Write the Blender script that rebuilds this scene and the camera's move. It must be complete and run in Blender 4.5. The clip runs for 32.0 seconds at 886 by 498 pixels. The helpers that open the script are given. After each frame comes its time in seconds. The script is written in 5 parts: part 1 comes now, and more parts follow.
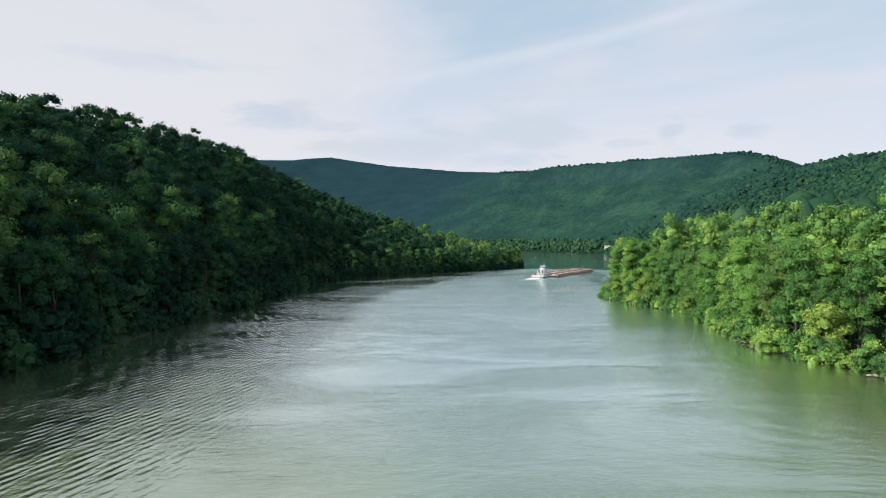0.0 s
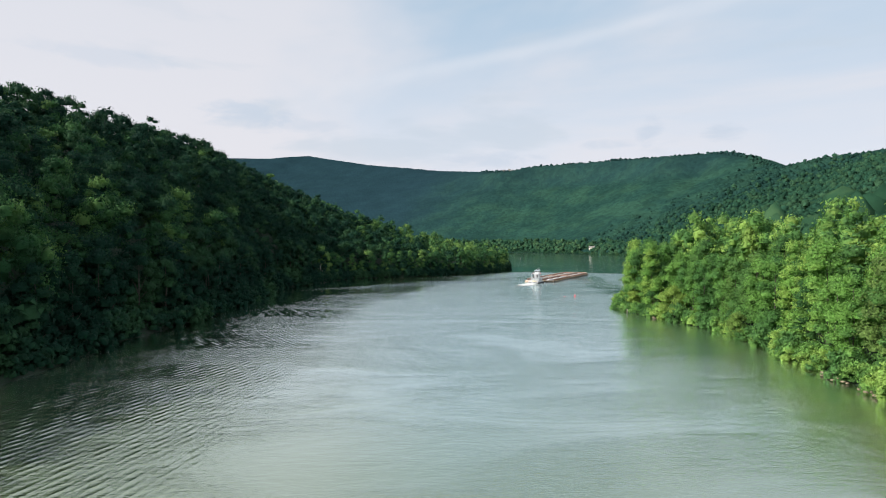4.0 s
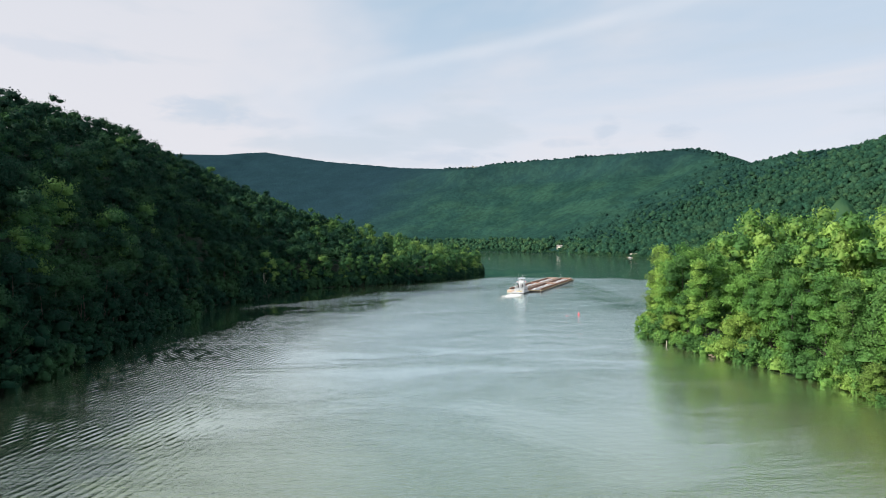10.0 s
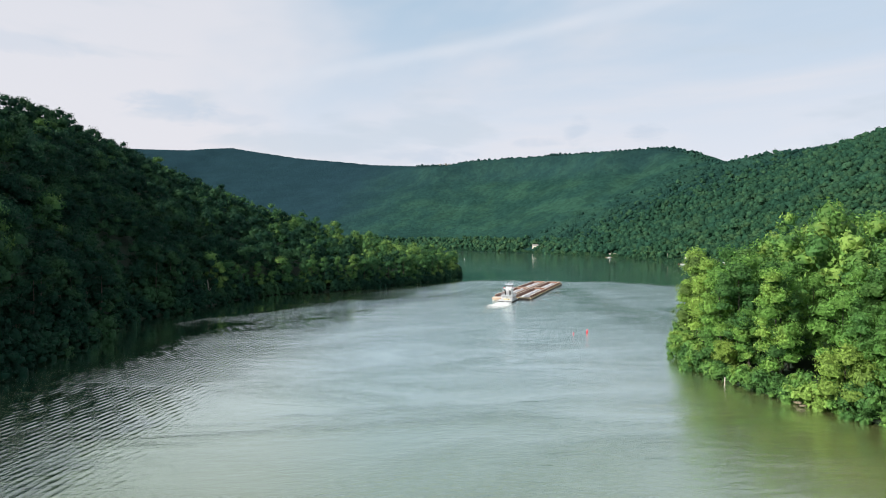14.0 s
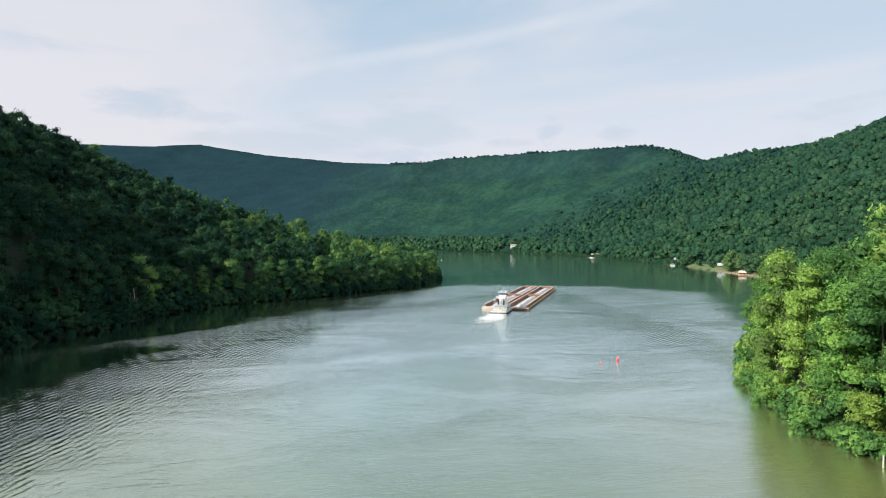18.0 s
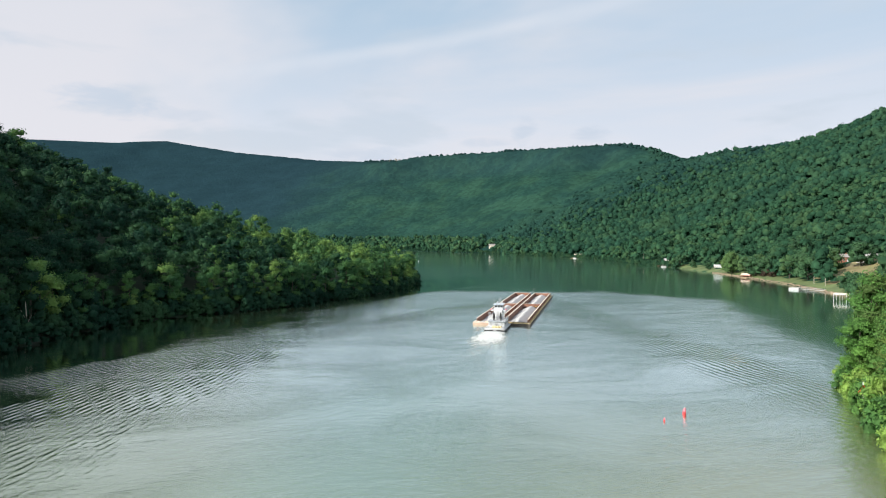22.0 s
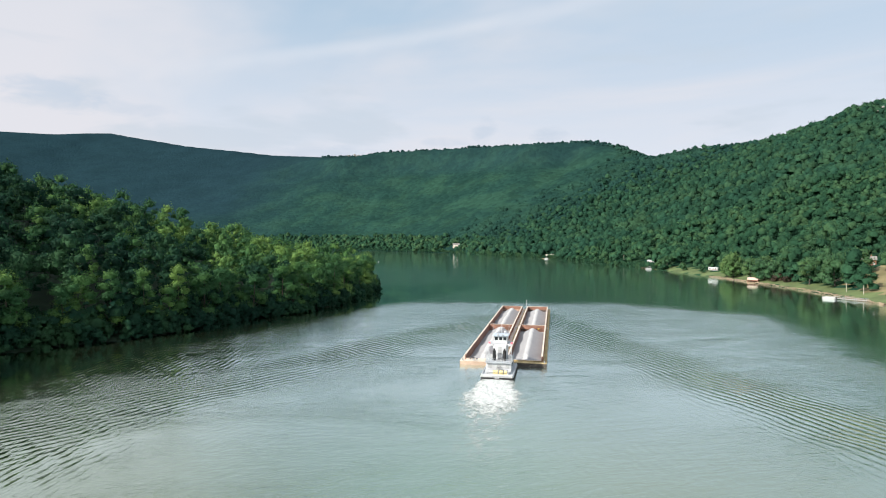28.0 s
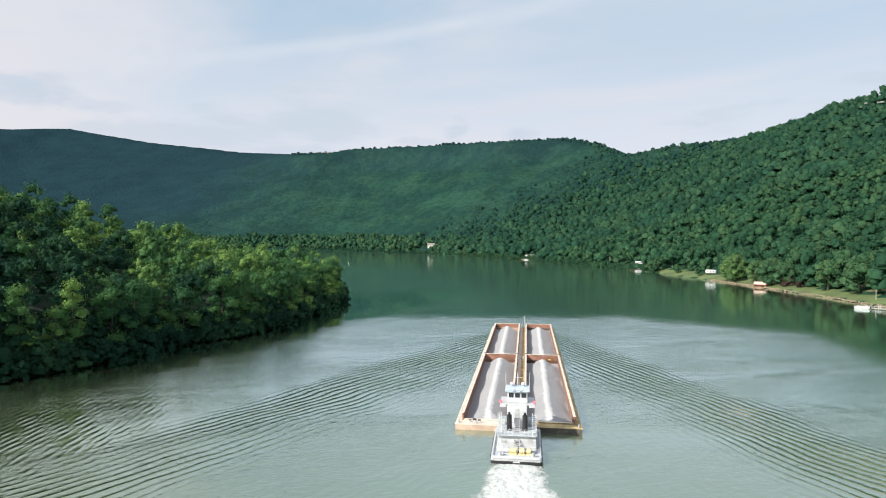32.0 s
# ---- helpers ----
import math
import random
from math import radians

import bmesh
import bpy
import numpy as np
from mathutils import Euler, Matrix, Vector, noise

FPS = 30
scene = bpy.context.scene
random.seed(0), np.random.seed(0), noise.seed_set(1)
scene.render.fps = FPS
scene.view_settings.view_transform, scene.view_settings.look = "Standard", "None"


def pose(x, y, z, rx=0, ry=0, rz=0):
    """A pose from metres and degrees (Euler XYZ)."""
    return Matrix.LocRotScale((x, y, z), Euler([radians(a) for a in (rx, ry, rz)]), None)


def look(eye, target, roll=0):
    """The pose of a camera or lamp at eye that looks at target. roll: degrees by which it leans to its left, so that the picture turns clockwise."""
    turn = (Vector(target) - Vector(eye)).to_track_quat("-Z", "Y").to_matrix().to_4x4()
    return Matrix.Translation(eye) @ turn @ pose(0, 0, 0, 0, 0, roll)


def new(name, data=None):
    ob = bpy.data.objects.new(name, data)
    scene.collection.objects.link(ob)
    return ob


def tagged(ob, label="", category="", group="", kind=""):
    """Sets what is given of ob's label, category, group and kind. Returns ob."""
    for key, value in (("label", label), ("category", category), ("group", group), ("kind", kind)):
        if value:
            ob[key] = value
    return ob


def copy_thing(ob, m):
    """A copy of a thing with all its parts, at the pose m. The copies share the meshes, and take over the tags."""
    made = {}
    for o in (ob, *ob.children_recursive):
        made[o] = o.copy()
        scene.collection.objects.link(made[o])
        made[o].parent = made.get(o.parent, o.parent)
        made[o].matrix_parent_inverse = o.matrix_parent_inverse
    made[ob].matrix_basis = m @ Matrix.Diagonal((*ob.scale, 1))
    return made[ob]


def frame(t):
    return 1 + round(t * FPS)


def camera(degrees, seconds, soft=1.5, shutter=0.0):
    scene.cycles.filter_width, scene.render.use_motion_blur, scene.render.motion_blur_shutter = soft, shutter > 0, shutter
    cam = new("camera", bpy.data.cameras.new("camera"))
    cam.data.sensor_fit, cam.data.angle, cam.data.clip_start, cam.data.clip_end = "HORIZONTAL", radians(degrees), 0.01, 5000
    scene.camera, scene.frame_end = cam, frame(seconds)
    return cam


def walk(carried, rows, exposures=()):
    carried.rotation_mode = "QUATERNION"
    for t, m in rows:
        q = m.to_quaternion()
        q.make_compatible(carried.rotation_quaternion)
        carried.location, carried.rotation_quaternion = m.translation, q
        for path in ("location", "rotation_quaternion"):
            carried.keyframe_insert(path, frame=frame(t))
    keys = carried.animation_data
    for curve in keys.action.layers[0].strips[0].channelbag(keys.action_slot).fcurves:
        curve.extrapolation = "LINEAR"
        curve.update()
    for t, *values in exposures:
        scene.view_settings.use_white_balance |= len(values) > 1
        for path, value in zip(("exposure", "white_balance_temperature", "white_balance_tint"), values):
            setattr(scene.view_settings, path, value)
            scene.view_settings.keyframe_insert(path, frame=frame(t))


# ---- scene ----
cam = camera(70.9, 32.0, soft=1.1)
PATH = [
    (0, (3.024, 0.012, 26.649), (3.052, 2.012, 26.629), 0.1),
    (1.5, (1.957, 16.196, 27.217), (2.005, 18.196, 27.198), 0.2),
    (3, (0.482, 33.41, 27.604), (0.557, 35.408, 27.585), 0.1),
    (6, (-0.615, 67.404, 28.455), (-0.484, 69.4, 28.434), 0.2),
    (7.5, (-1.431, 83.682, 29.271), (-1.268, 85.676, 29.249), -0.1),
    (9, (-1.071, 100.752, 30.658), (-0.877, 102.743, 30.634), -0.2),
    (11, (-0.861, 125.525, 31.86), (-0.62, 127.511, 31.832), -0.1),
    (13, (0.784, 150.375, 32.19), (1.07, 152.354, 32.159), -0.1),
    (14.5, (2.632, 169.139, 32.175), (2.95, 171.113, 32.145), -0.0),
    (16.5, (4.795, 195.928, 31.866), (5.154, 197.895, 31.835), -0.1),
    (18, (7.22, 215.782, 32.096), (7.61, 217.744, 32.064), -0.0),
    (19, (9.054, 229.06, 32.078), (9.462, 231.018, 32.046), -0.1),
    (21, (12.872, 254.829, 32.093), (13.32, 256.778, 32.062), -0.1),
    (23, (16.462, 279.442, 32.275), (16.95, 281.381, 32.24), 0.1),
    (25, (21.311, 304.592, 31.391), (21.838, 306.521, 31.357), 0.1),
    (27.5, (28.692, 336.539, 31.316), (29.272, 338.453, 31.282), 0.1),
    (28, (29.835, 343.561, 31.586), (30.427, 345.471, 31.551), 0.2),
    (30, (35.854, 367.331, 31.685), (36.487, 369.228, 31.651), 0.0),
    (32, (42.144, 391.337, 32.947), (42.818, 393.22, 32.909), 0.1),
]
walk(cam, [(t, look(eye, target, roll)) for t, eye, target, roll in PATH])

# ---------------------------------------------------------------- light
scene.view_settings.exposure = 0.5
TO_SUN = Vector((-0.965, -0.26, 0.0)).normalized()
SUN_EL = radians(33)
SUN_AZ = math.atan2(TO_SUN.x, TO_SUN.y)
sun_data = bpy.data.lights.new("sun", "SUN")
sun_data.energy, sun_data.angle, sun_data.color = 4.6, radians(0.6), (1.0, 0.94, 0.84)
sun = new("sun", sun_data)
sun.matrix_world = look((TO_SUN.x * math.cos(SUN_EL), TO_SUN.y * math.cos(SUN_EL), math.sin(SUN_EL)), (0, 0, 0))


class Nodes:
    """Short hand for building node trees."""

    def __init__(self, tree, keep=False):
        self.tree = tree
        if not keep:
            tree.nodes.clear()

    def add(self, kind, ins=None, **props):
        n = self.tree.nodes.new(kind)
        for k, v in props.items():
            if k == "operation":
                n.operation = v
            elif k == "blend_type":
                n.blend_type = v
            elif k == "data_type":
                n.data_type = v
            elif k == "sky_type":
                n.sky_type = v
            elif k == "interpolation_type":
                n.interpolation_type = v
        for k, v in (ins or {}).items():
            self.put(n.inputs[k], v)
        return n

    def put(self, socket, v):
        if isinstance(v, bpy.types.NodeSocket):
            self.tree.links.new(v, socket)
        else:
            socket.default_value = v

    def math(self, op, a, b=0.0, c=0.0):
        n = self.tree.nodes.new("ShaderNodeMath")
        n.operation = op
        self.put(n.inputs[0], a)
        self.put(n.inputs[1], b)
        self.put(n.inputs[2], c)
        return n.outputs[0]

    def mix(self, f, a, b, mode="MIX"):
        n = self.tree.nodes.new("ShaderNodeMixRGB")
        n.blend_type = mode
        self.put(n.inputs[0], f)
        self.put(n.inputs[1], a)
        self.put(n.inputs[2], b)
        return n.outputs[0]

    def noise(self, vec, scale, detail=3.0, rough=0.55, distort=0.0):
        n = self.tree.nodes.new("ShaderNodeTexNoise")
        self.put(n.inputs["Vector"], vec)
        n.inputs["Scale"].default_value, n.inputs["Detail"].default_value = scale, detail
        n.inputs["Roughness"].default_value, n.inputs["Distortion"].default_value = rough, distort
        return n.outputs[0]

    def ramp(self, v, lo, hi, a=0.0, b=1.0):
        n = self.tree.nodes.new("ShaderNodeMapRange")
        n.interpolation_type = "SMOOTHSTEP"
        self.put(n.inputs[0], v)
        for i, x in enumerate((lo, hi, a, b)):
            n.inputs[i + 1].default_value = x
        return n.outputs[0]

    def mapped(self, vec, scale=(1, 1, 1), turn=(0, 0, 0), place=(0, 0, 0)):
        n = self.tree.nodes.new("ShaderNodeMapping")
        self.put(n.inputs[0], vec)
        n.inputs[1].default_value, n.inputs[2].default_value, n.inputs[3].default_value = place, turn, scale
        return n.outputs[0]

    def split(self, vec):
        n = self.tree.nodes.new("ShaderNodeSeparateXYZ")
        self.put(n.inputs[0], vec)
        return n.outputs


world = bpy.data.worlds.new("world")
scene.world = world
world.use_nodes = True
W = Nodes(world.node_tree)
sky = W.add("ShaderNodeTexSky", sky_type="NISHITA")
sky.sun_disc, sky.sun_elevation, sky.sun_rotation = False, SUN_EL, SUN_AZ
sky.air_density, sky.dust_density = 1.0, 1.6
dirv = W.add("ShaderNodeTexCoord").outputs["Generated"]
sx, sy, sz = W.split(dirv)
up = W.math("MAXIMUM", sz, 0.03)
# clouds lie on a flat layer overhead
flat = W.add("ShaderNodeCombineXYZ", {0: W.math("DIVIDE", sx, up), 1: W.math("DIVIDE", sy, up), 2: 0.0}).outputs[0]
cl = W.noise(W.mapped(flat, (0.55, 0.3, 1), (0, 0, 0.5)), 0.55, 5, 0.55, 0.6)
wisps = W.noise(W.mapped(flat, (0.6, 0.12, 1), (0, 0, 0.9)), 1.1, 5, 0.6, 1.0)
veil = W.ramp(sz, 0.03, 0.46, 1.0, 0.0)
west = W.ramp(W.math("ADD", W.math("MULTIPLY", sx, -1.0), W.math("MULTIPLY", sz, 0.3)), -0.15, 0.55)
cover = W.ramp(W.math("ADD", cl, W.math("MULTIPLY", west, 0.22)), 0.42, 0.68)
cover = W.math("MULTIPLY", cover, 0.8)
# one long trail of cirrus across the valley
sa = W.math("ADD", W.math("SUBTRACT", sz, 0.268), W.math("MULTIPLY", W.math("SUBTRACT", sx, 0.03), -0.175))
sa = W.math("ADD", sa, W.math("MULTIPLY", W.math("SUBTRACT", wisps, 0.5), 0.02))
trail = W.math("MULTIPLY", W.ramp(W.math("ABSOLUTE", sa), 0.0, 0.016, 0.3, 0.0), W.math("MULTIPLY", W.ramp(sx, -0.22, 0.12), W.ramp(sx, 0.3, 0.55, 1.0, 0.3)))
grey = W.ramp(W.noise(W.mapped(flat, (0.35, 0.5, 1)), 0.7, 3), 0.5, 0.75, 0.0, 0.28)
cloud_col = W.mix(grey, (6.75, 6.65, 7.05, 1), (4.6, 5.2, 6.1, 1))
base = W.mix(0.72, sky.outputs[0], (3.9, 5.6, 7.1, 1))
col = W.mix(W.math("MULTIPLY", veil, 0.92), base, (6.75, 6.85, 7.5, 1))
col = W.mix(W.ramp(wisps, 0.5, 0.8, 0.0, 0.35), col, (6.6, 6.9, 7.5, 1))
col = W.mix(cover, col, cloud_col)
col = W.mix(W.ramp(sz, 0.38, 0.8, 0.0, 0.6), col, (6.9, 7.4, 8.1, 1))
east = W.math("MULTIPLY", W.ramp(sx, 0.15, 0.6, 0.0, 0.7), W.ramp(sz, 0.25, 0.5))
col = W.mix(east, col, (6.9, 7.1, 7.7, 1))
low_cloud = W.noise(W.mapped(dirv, (2.6, 2.6, 9.0), (0, 0, 0), (0.4, 0.2, 0.1)), 1.5, 4, 0.55, 0.3)
dim = W.math("MULTIPLY", W.ramp(low_cloud, 0.53, 0.68, 0.0, 0.55), W.math("MULTIPLY", W.ramp(sz, 0.06, 0.12), W.ramp(sz, 0.2, 0.42, 1.0, 0.2)))
col = W.mix(dim, col, (4.9, 5.6, 6.4, 1))
col = W.mix(trail, col, (7.0, 7.2, 7.7, 1))
# a few small grey clouds drift above the ridges
torn = W.noise(W.mapped(dirv, (9.0, 9.0, 26.0)), 2.2, 5, 0.62, 0.5)
for cx, cz, wx_, wz_, dense in ((-0.245, 0.192, 0.075, 0.026, 0.75), (-0.17, 0.18, 0.07, 0.012, 0.4), (0.124, 0.131, 0.085, 0.016, 0.6), (0.352, 0.168, 0.022, 0.024, 0.65), (0.3, 0.152, 0.045, 0.01, 0.5), (0.446, 0.16, 0.032, 0.015, 0.7), (-0.42, 0.255, 0.12, 0.016, 0.4)):
    ex = W.math("DIVIDE", W.math("SUBTRACT", sx, cx), wx_)
    ez = W.math("DIVIDE", W.math("SUBTRACT", sz, cz), wz_)
    r2 = W.math("ADD", W.math("MULTIPLY", ex, ex), W.math("MULTIPLY", ez, ez))
    thick = W.math("ADD", W.math("SUBTRACT", 1.0, r2), W.math("MULTIPLY", W.math("SUBTRACT", torn, 0.5), 2.6))
    col = W.mix(W.math("MULTIPLY", W.ramp(thick, 0.0, 1.2, 0.0, dense), W.ramp(sy, 0.0, 0.2)), col, (4.9, 5.6, 6.6, 1))
bg = W.add("ShaderNodeBackground", {"Color": col, "Strength": 0.084})
out = W.add("ShaderNodeOutputWorld")
world.node_tree.links.new(bg.outputs[0], out.inputs[0])

# ---------------------------------------------------------------- materials


def material(name, colour, rough=0.7, metal=0.0, vary=0.25, scale=1.5, fine=12.0, bump=0.0, dirt=None, dirt_at=(0.55, 0.75), per_object=0.0, spec=0.5):
    """A painted, rusted, earthen or wooden surface with grain at two scales."""
    m = bpy.data.materials.new(name)
    m.use_nodes = True
    N = Nodes(m.node_tree)
    pos = N.add("ShaderNodeTexCoord").outputs["Object"]
    a, b = N.noise(pos, scale, 4), N.noise(pos, fine, 3)
    dark = tuple(c * (1 - vary) for c in colour) + (1,)
    lite = tuple(min(1, c * (1 + vary)) for c in colour) + (1,)
    c = N.mix(N.ramp(N.math("ADD", N.math("MULTIPLY", a, 0.65), N.math("MULTIPLY", b, 0.35)), 0.33, 0.67), dark, lite)
    if dirt:
        c = N.mix(N.ramp(N.noise(pos, scale * 1.7, 6, 0.7), dirt_at[0], dirt_at[1]), c, dirt + (1,))
    if per_object:
        r = N.add("ShaderNodeObjectInfo").outputs["Random"]
        c = N.mix(1.0, c, N.add("ShaderNodeCombineColor", {0: (v := N.ramp(r, 0, 1, 1 - per_object, 1 + per_object)), 1: v, 2: v}).outputs[0], "MULTIPLY")
    p = N.add("ShaderNodeBsdfPrincipled", {"Base Color": c, "Roughness": N.ramp(b, 0.2, 0.8, rough * 0.85, min(1, rough * 1.15)), "Metallic": metal, "Specular IOR Level": spec})
    if bump:
        p_b = N.add("ShaderNodeBump", {"Height": b, "Distance": bump, "Strength": 0.6})
        N.put(p.inputs["Normal"], p_b.outputs[0])
    N.put(N.add("ShaderNodeOutputMaterial").inputs[0], p.outputs[0])
    return m


def leaf_material(name, dark, mid, lite, island=True, patch=0.11, through_light=0.3, gloss=0.2, relief=0.0, grain=0.75, crowns=0.0, wobble=0.26):
    """Foliage: hue changes from tree to tree and from leaf clump to leaf clump."""
    m = bpy.data.materials.new(name)
    m.use_nodes = True
    N = Nodes(m.node_tree)
    geo = N.add("ShaderNodeNewGeometry")
    pos = geo.outputs["Position"]
    tree = N.ramp(N.noise(pos, patch, 2, 0.6), 0.33, 0.67)
    obj = N.add("ShaderNodeObjectInfo").outputs["Random"]
    key = N.math("ADD", N.math("MULTIPLY", tree, 0.4), N.math("MULTIPLY", obj, 0.6)) if island else tree
    c = N.mix(N.ramp(key, 0.1, 0.6), dark + (1,), mid + (1,))
    c = N.mix(N.ramp(key, 0.55, 0.95), c, lite + (1,))
    wob = N.ramp(geo.outputs["Random Per Island"], 0, 1, 1 - wobble, 1 + wobble)
    c = N.mix(1.0, c, N.add("ShaderNodeCombineColor", {0: wob, 1: wob, 2: wob}).outputs[0], "MULTIPLY")
    d = N.add("ShaderNodeBsdfPrincipled", {"Base Color": c, "Roughness": 0.62, "Specular IOR Level": gloss})
    if relief:
        rise = N.noise(pos, grain, 4, 0.65)
        if crowns:
            # round tree tops, too far off to be told apart
            cell = N.add("ShaderNodeTexVoronoi", {"Vector": pos, "Scale": crowns})
            rise = N.math("ADD", N.math("MULTIPLY", rise, 0.4), N.math("SUBTRACT", 1.0, N.math("MULTIPLY", cell.outputs[0], cell.outputs[0])))
            tint = N.ramp(N.split(cell.outputs[1])[0], 0, 1, 1 - wobble, 1 + wobble)
            c = N.mix(1.0, c, N.add("ShaderNodeCombineColor", {0: tint, 1: tint, 2: tint}).outputs[0], "MULTIPLY")
            N.put(d.inputs["Base Color"], c)
        bump = N.add("ShaderNodeBump", {"Height": rise, "Distance": relief * 2.2, "Strength": 0.9})
        N.put(d.inputs["Normal"], bump.outputs[0])
    t = N.add("ShaderNodeBsdfTranslucent", {"Color": c})
    x = N.add("ShaderNodeMixShader", {0: through_light, 1: d.outputs[0], 2: t.outputs[0]})
    N.put(N.add("ShaderNodeOutputMaterial").inputs[0], x.outputs[0])
    return m


M_LEAF = leaf_material("leaves", (0.076, 0.195, 0.053), (0.15, 0.315, 0.068), (0.265, 0.42, 0.09), through_light=0.4, relief=0.12, grain=1.8)
M_WILLOW = leaf_material("willow_leaves", (0.13, 0.22, 0.048), (0.19, 0.3, 0.06), (0.25, 0.36, 0.075), relief=0.12, grain=1.8)
# the hill's shade is painted into this dark leaf green
M_SHADED = leaf_material("shaded_leaves", (0.011, 0.042, 0.027), (0.017, 0.056, 0.032), (0.034, 0.088, 0.04), island=False, patch=0.05, wobble=0.2, gloss=0.06, relief=0.15, grain=1.1)
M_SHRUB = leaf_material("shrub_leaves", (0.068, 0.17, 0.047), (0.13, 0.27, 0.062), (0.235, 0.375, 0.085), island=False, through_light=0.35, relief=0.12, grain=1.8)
# the same hill leaves with sunlight painted into the green
M_SUNHILL = leaf_material("sunlit_hill_leaves", (0.025, 0.08, 0.032), (0.048, 0.125, 0.042), (0.098, 0.19, 0.055), island=False, patch=0.05, wobble=0.2, gloss=0.08, relief=0.12, grain=1.3)
# spit leaves, brightened in colour for the sun that reaches them
M_SUNLIT = leaf_material("sunlit_spit_leaves", (0.033, 0.0968, 0.0385), (0.0704, 0.1628, 0.0506), (0.1485, 0.2585, 0.0693), island=False, patch=0.05, wobble=0.2, through_light=0.2, gloss=0.1, relief=0.12, grain=1.3)
# the blue of distance haze is mixed into these slope greens
M_FAR = leaf_material("slope_leaves", (0.0234, 0.06944, 0.0456), (0.03055, 0.08308, 0.0504), (0.0429, 0.1004, 0.0552), island=False, patch=0.025, through_light=0.35, gloss=0.0, relief=0.3, crowns=0.12, wobble=0.16)
M_NEAR = leaf_material("lower_slope_leaves", (0.02665, 0.07688, 0.0444), (0.03705, 0.09796, 0.054), (0.0585, 0.1252, 0.0612), island=False, patch=0.05, through_light=0.36, gloss=0.0, relief=0.2, grain=0.75, wobble=0.16)
M_SHORE = leaf_material("far_shore_leaves", (0.0273, 0.07688, 0.0456), (0.0364, 0.093, 0.0516), (0.0598, 0.1215, 0.06), island=False, patch=0.05, through_light=0.36, gloss=0.0, relief=0.2, grain=0.75, wobble=0.16)


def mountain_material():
    """Forest far off: haze and cloud shade are painted into its green, most on the cap and the mountain behind."""
    m = leaf_material("hazy_mountain_leaves", (0.0189, 0.05612, 0.0468), (0.02268, 0.06466, 0.0504), (0.02709, 0.0732, 0.0528), island=False, patch=0.012, through_light=0.3, gloss=0.0, relief=0.8, crowns=0.1, wobble=0.14)
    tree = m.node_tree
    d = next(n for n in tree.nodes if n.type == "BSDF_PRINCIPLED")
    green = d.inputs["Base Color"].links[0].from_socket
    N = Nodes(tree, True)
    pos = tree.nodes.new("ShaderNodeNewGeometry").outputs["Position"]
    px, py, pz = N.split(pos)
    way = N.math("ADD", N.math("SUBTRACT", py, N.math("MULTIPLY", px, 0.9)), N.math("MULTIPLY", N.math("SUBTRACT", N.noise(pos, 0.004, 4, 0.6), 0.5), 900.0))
    # mask for the painted haze, growing towards the mountain behind
    haze = N.ramp(way, 1700.0, 2900.0)
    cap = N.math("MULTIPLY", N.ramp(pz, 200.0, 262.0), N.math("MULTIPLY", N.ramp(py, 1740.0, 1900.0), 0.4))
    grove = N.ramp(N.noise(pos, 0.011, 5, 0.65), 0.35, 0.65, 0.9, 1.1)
    # darker, bluer colour stands for haze and cloud shade
    c = N.mix(N.math("MAXIMUM", haze, cap), green, (0.0195, 0.0485, 0.063, 1))
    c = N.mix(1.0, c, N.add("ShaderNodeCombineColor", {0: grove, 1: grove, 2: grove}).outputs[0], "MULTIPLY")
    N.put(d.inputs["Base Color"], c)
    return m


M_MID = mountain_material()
M_BARK = material("bark", (0.065, 0.058, 0.047), 0.9, vary=0.4, scale=0.8, fine=6, bump=0.03)
M_PALE = material("pale_bark", (0.45, 0.42, 0.36), 0.85, vary=0.3, scale=0.8, fine=6)
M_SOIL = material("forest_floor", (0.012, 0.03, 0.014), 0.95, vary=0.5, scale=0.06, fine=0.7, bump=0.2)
M_LAWN = material("lawn", (0.098, 0.138, 0.05), 0.95, vary=0.3, scale=0.08, fine=1.4, dirt=(0.2, 0.17, 0.09), dirt_at=(0.6, 0.8))
M_DRY = material("dry_grass", (0.2, 0.17, 0.085), 0.95, vary=0.25, scale=0.07, fine=1.2, dirt=(0.14, 0.17, 0.06), dirt_at=(0.5, 0.7))
M_BANK = material("river_bank", (0.2, 0.17, 0.115), 0.95, vary=0.4, scale=0.3, fine=3, bump=0.1)

# ---------------------------------------------------------------- the tow's place and heading
TOW = Vector((89.4, 485.6, 0.0))
HEAD = radians(27.4)
TOW_POSE = pose(TOW.x, TOW.y, 0, 0, 0, -27.4)


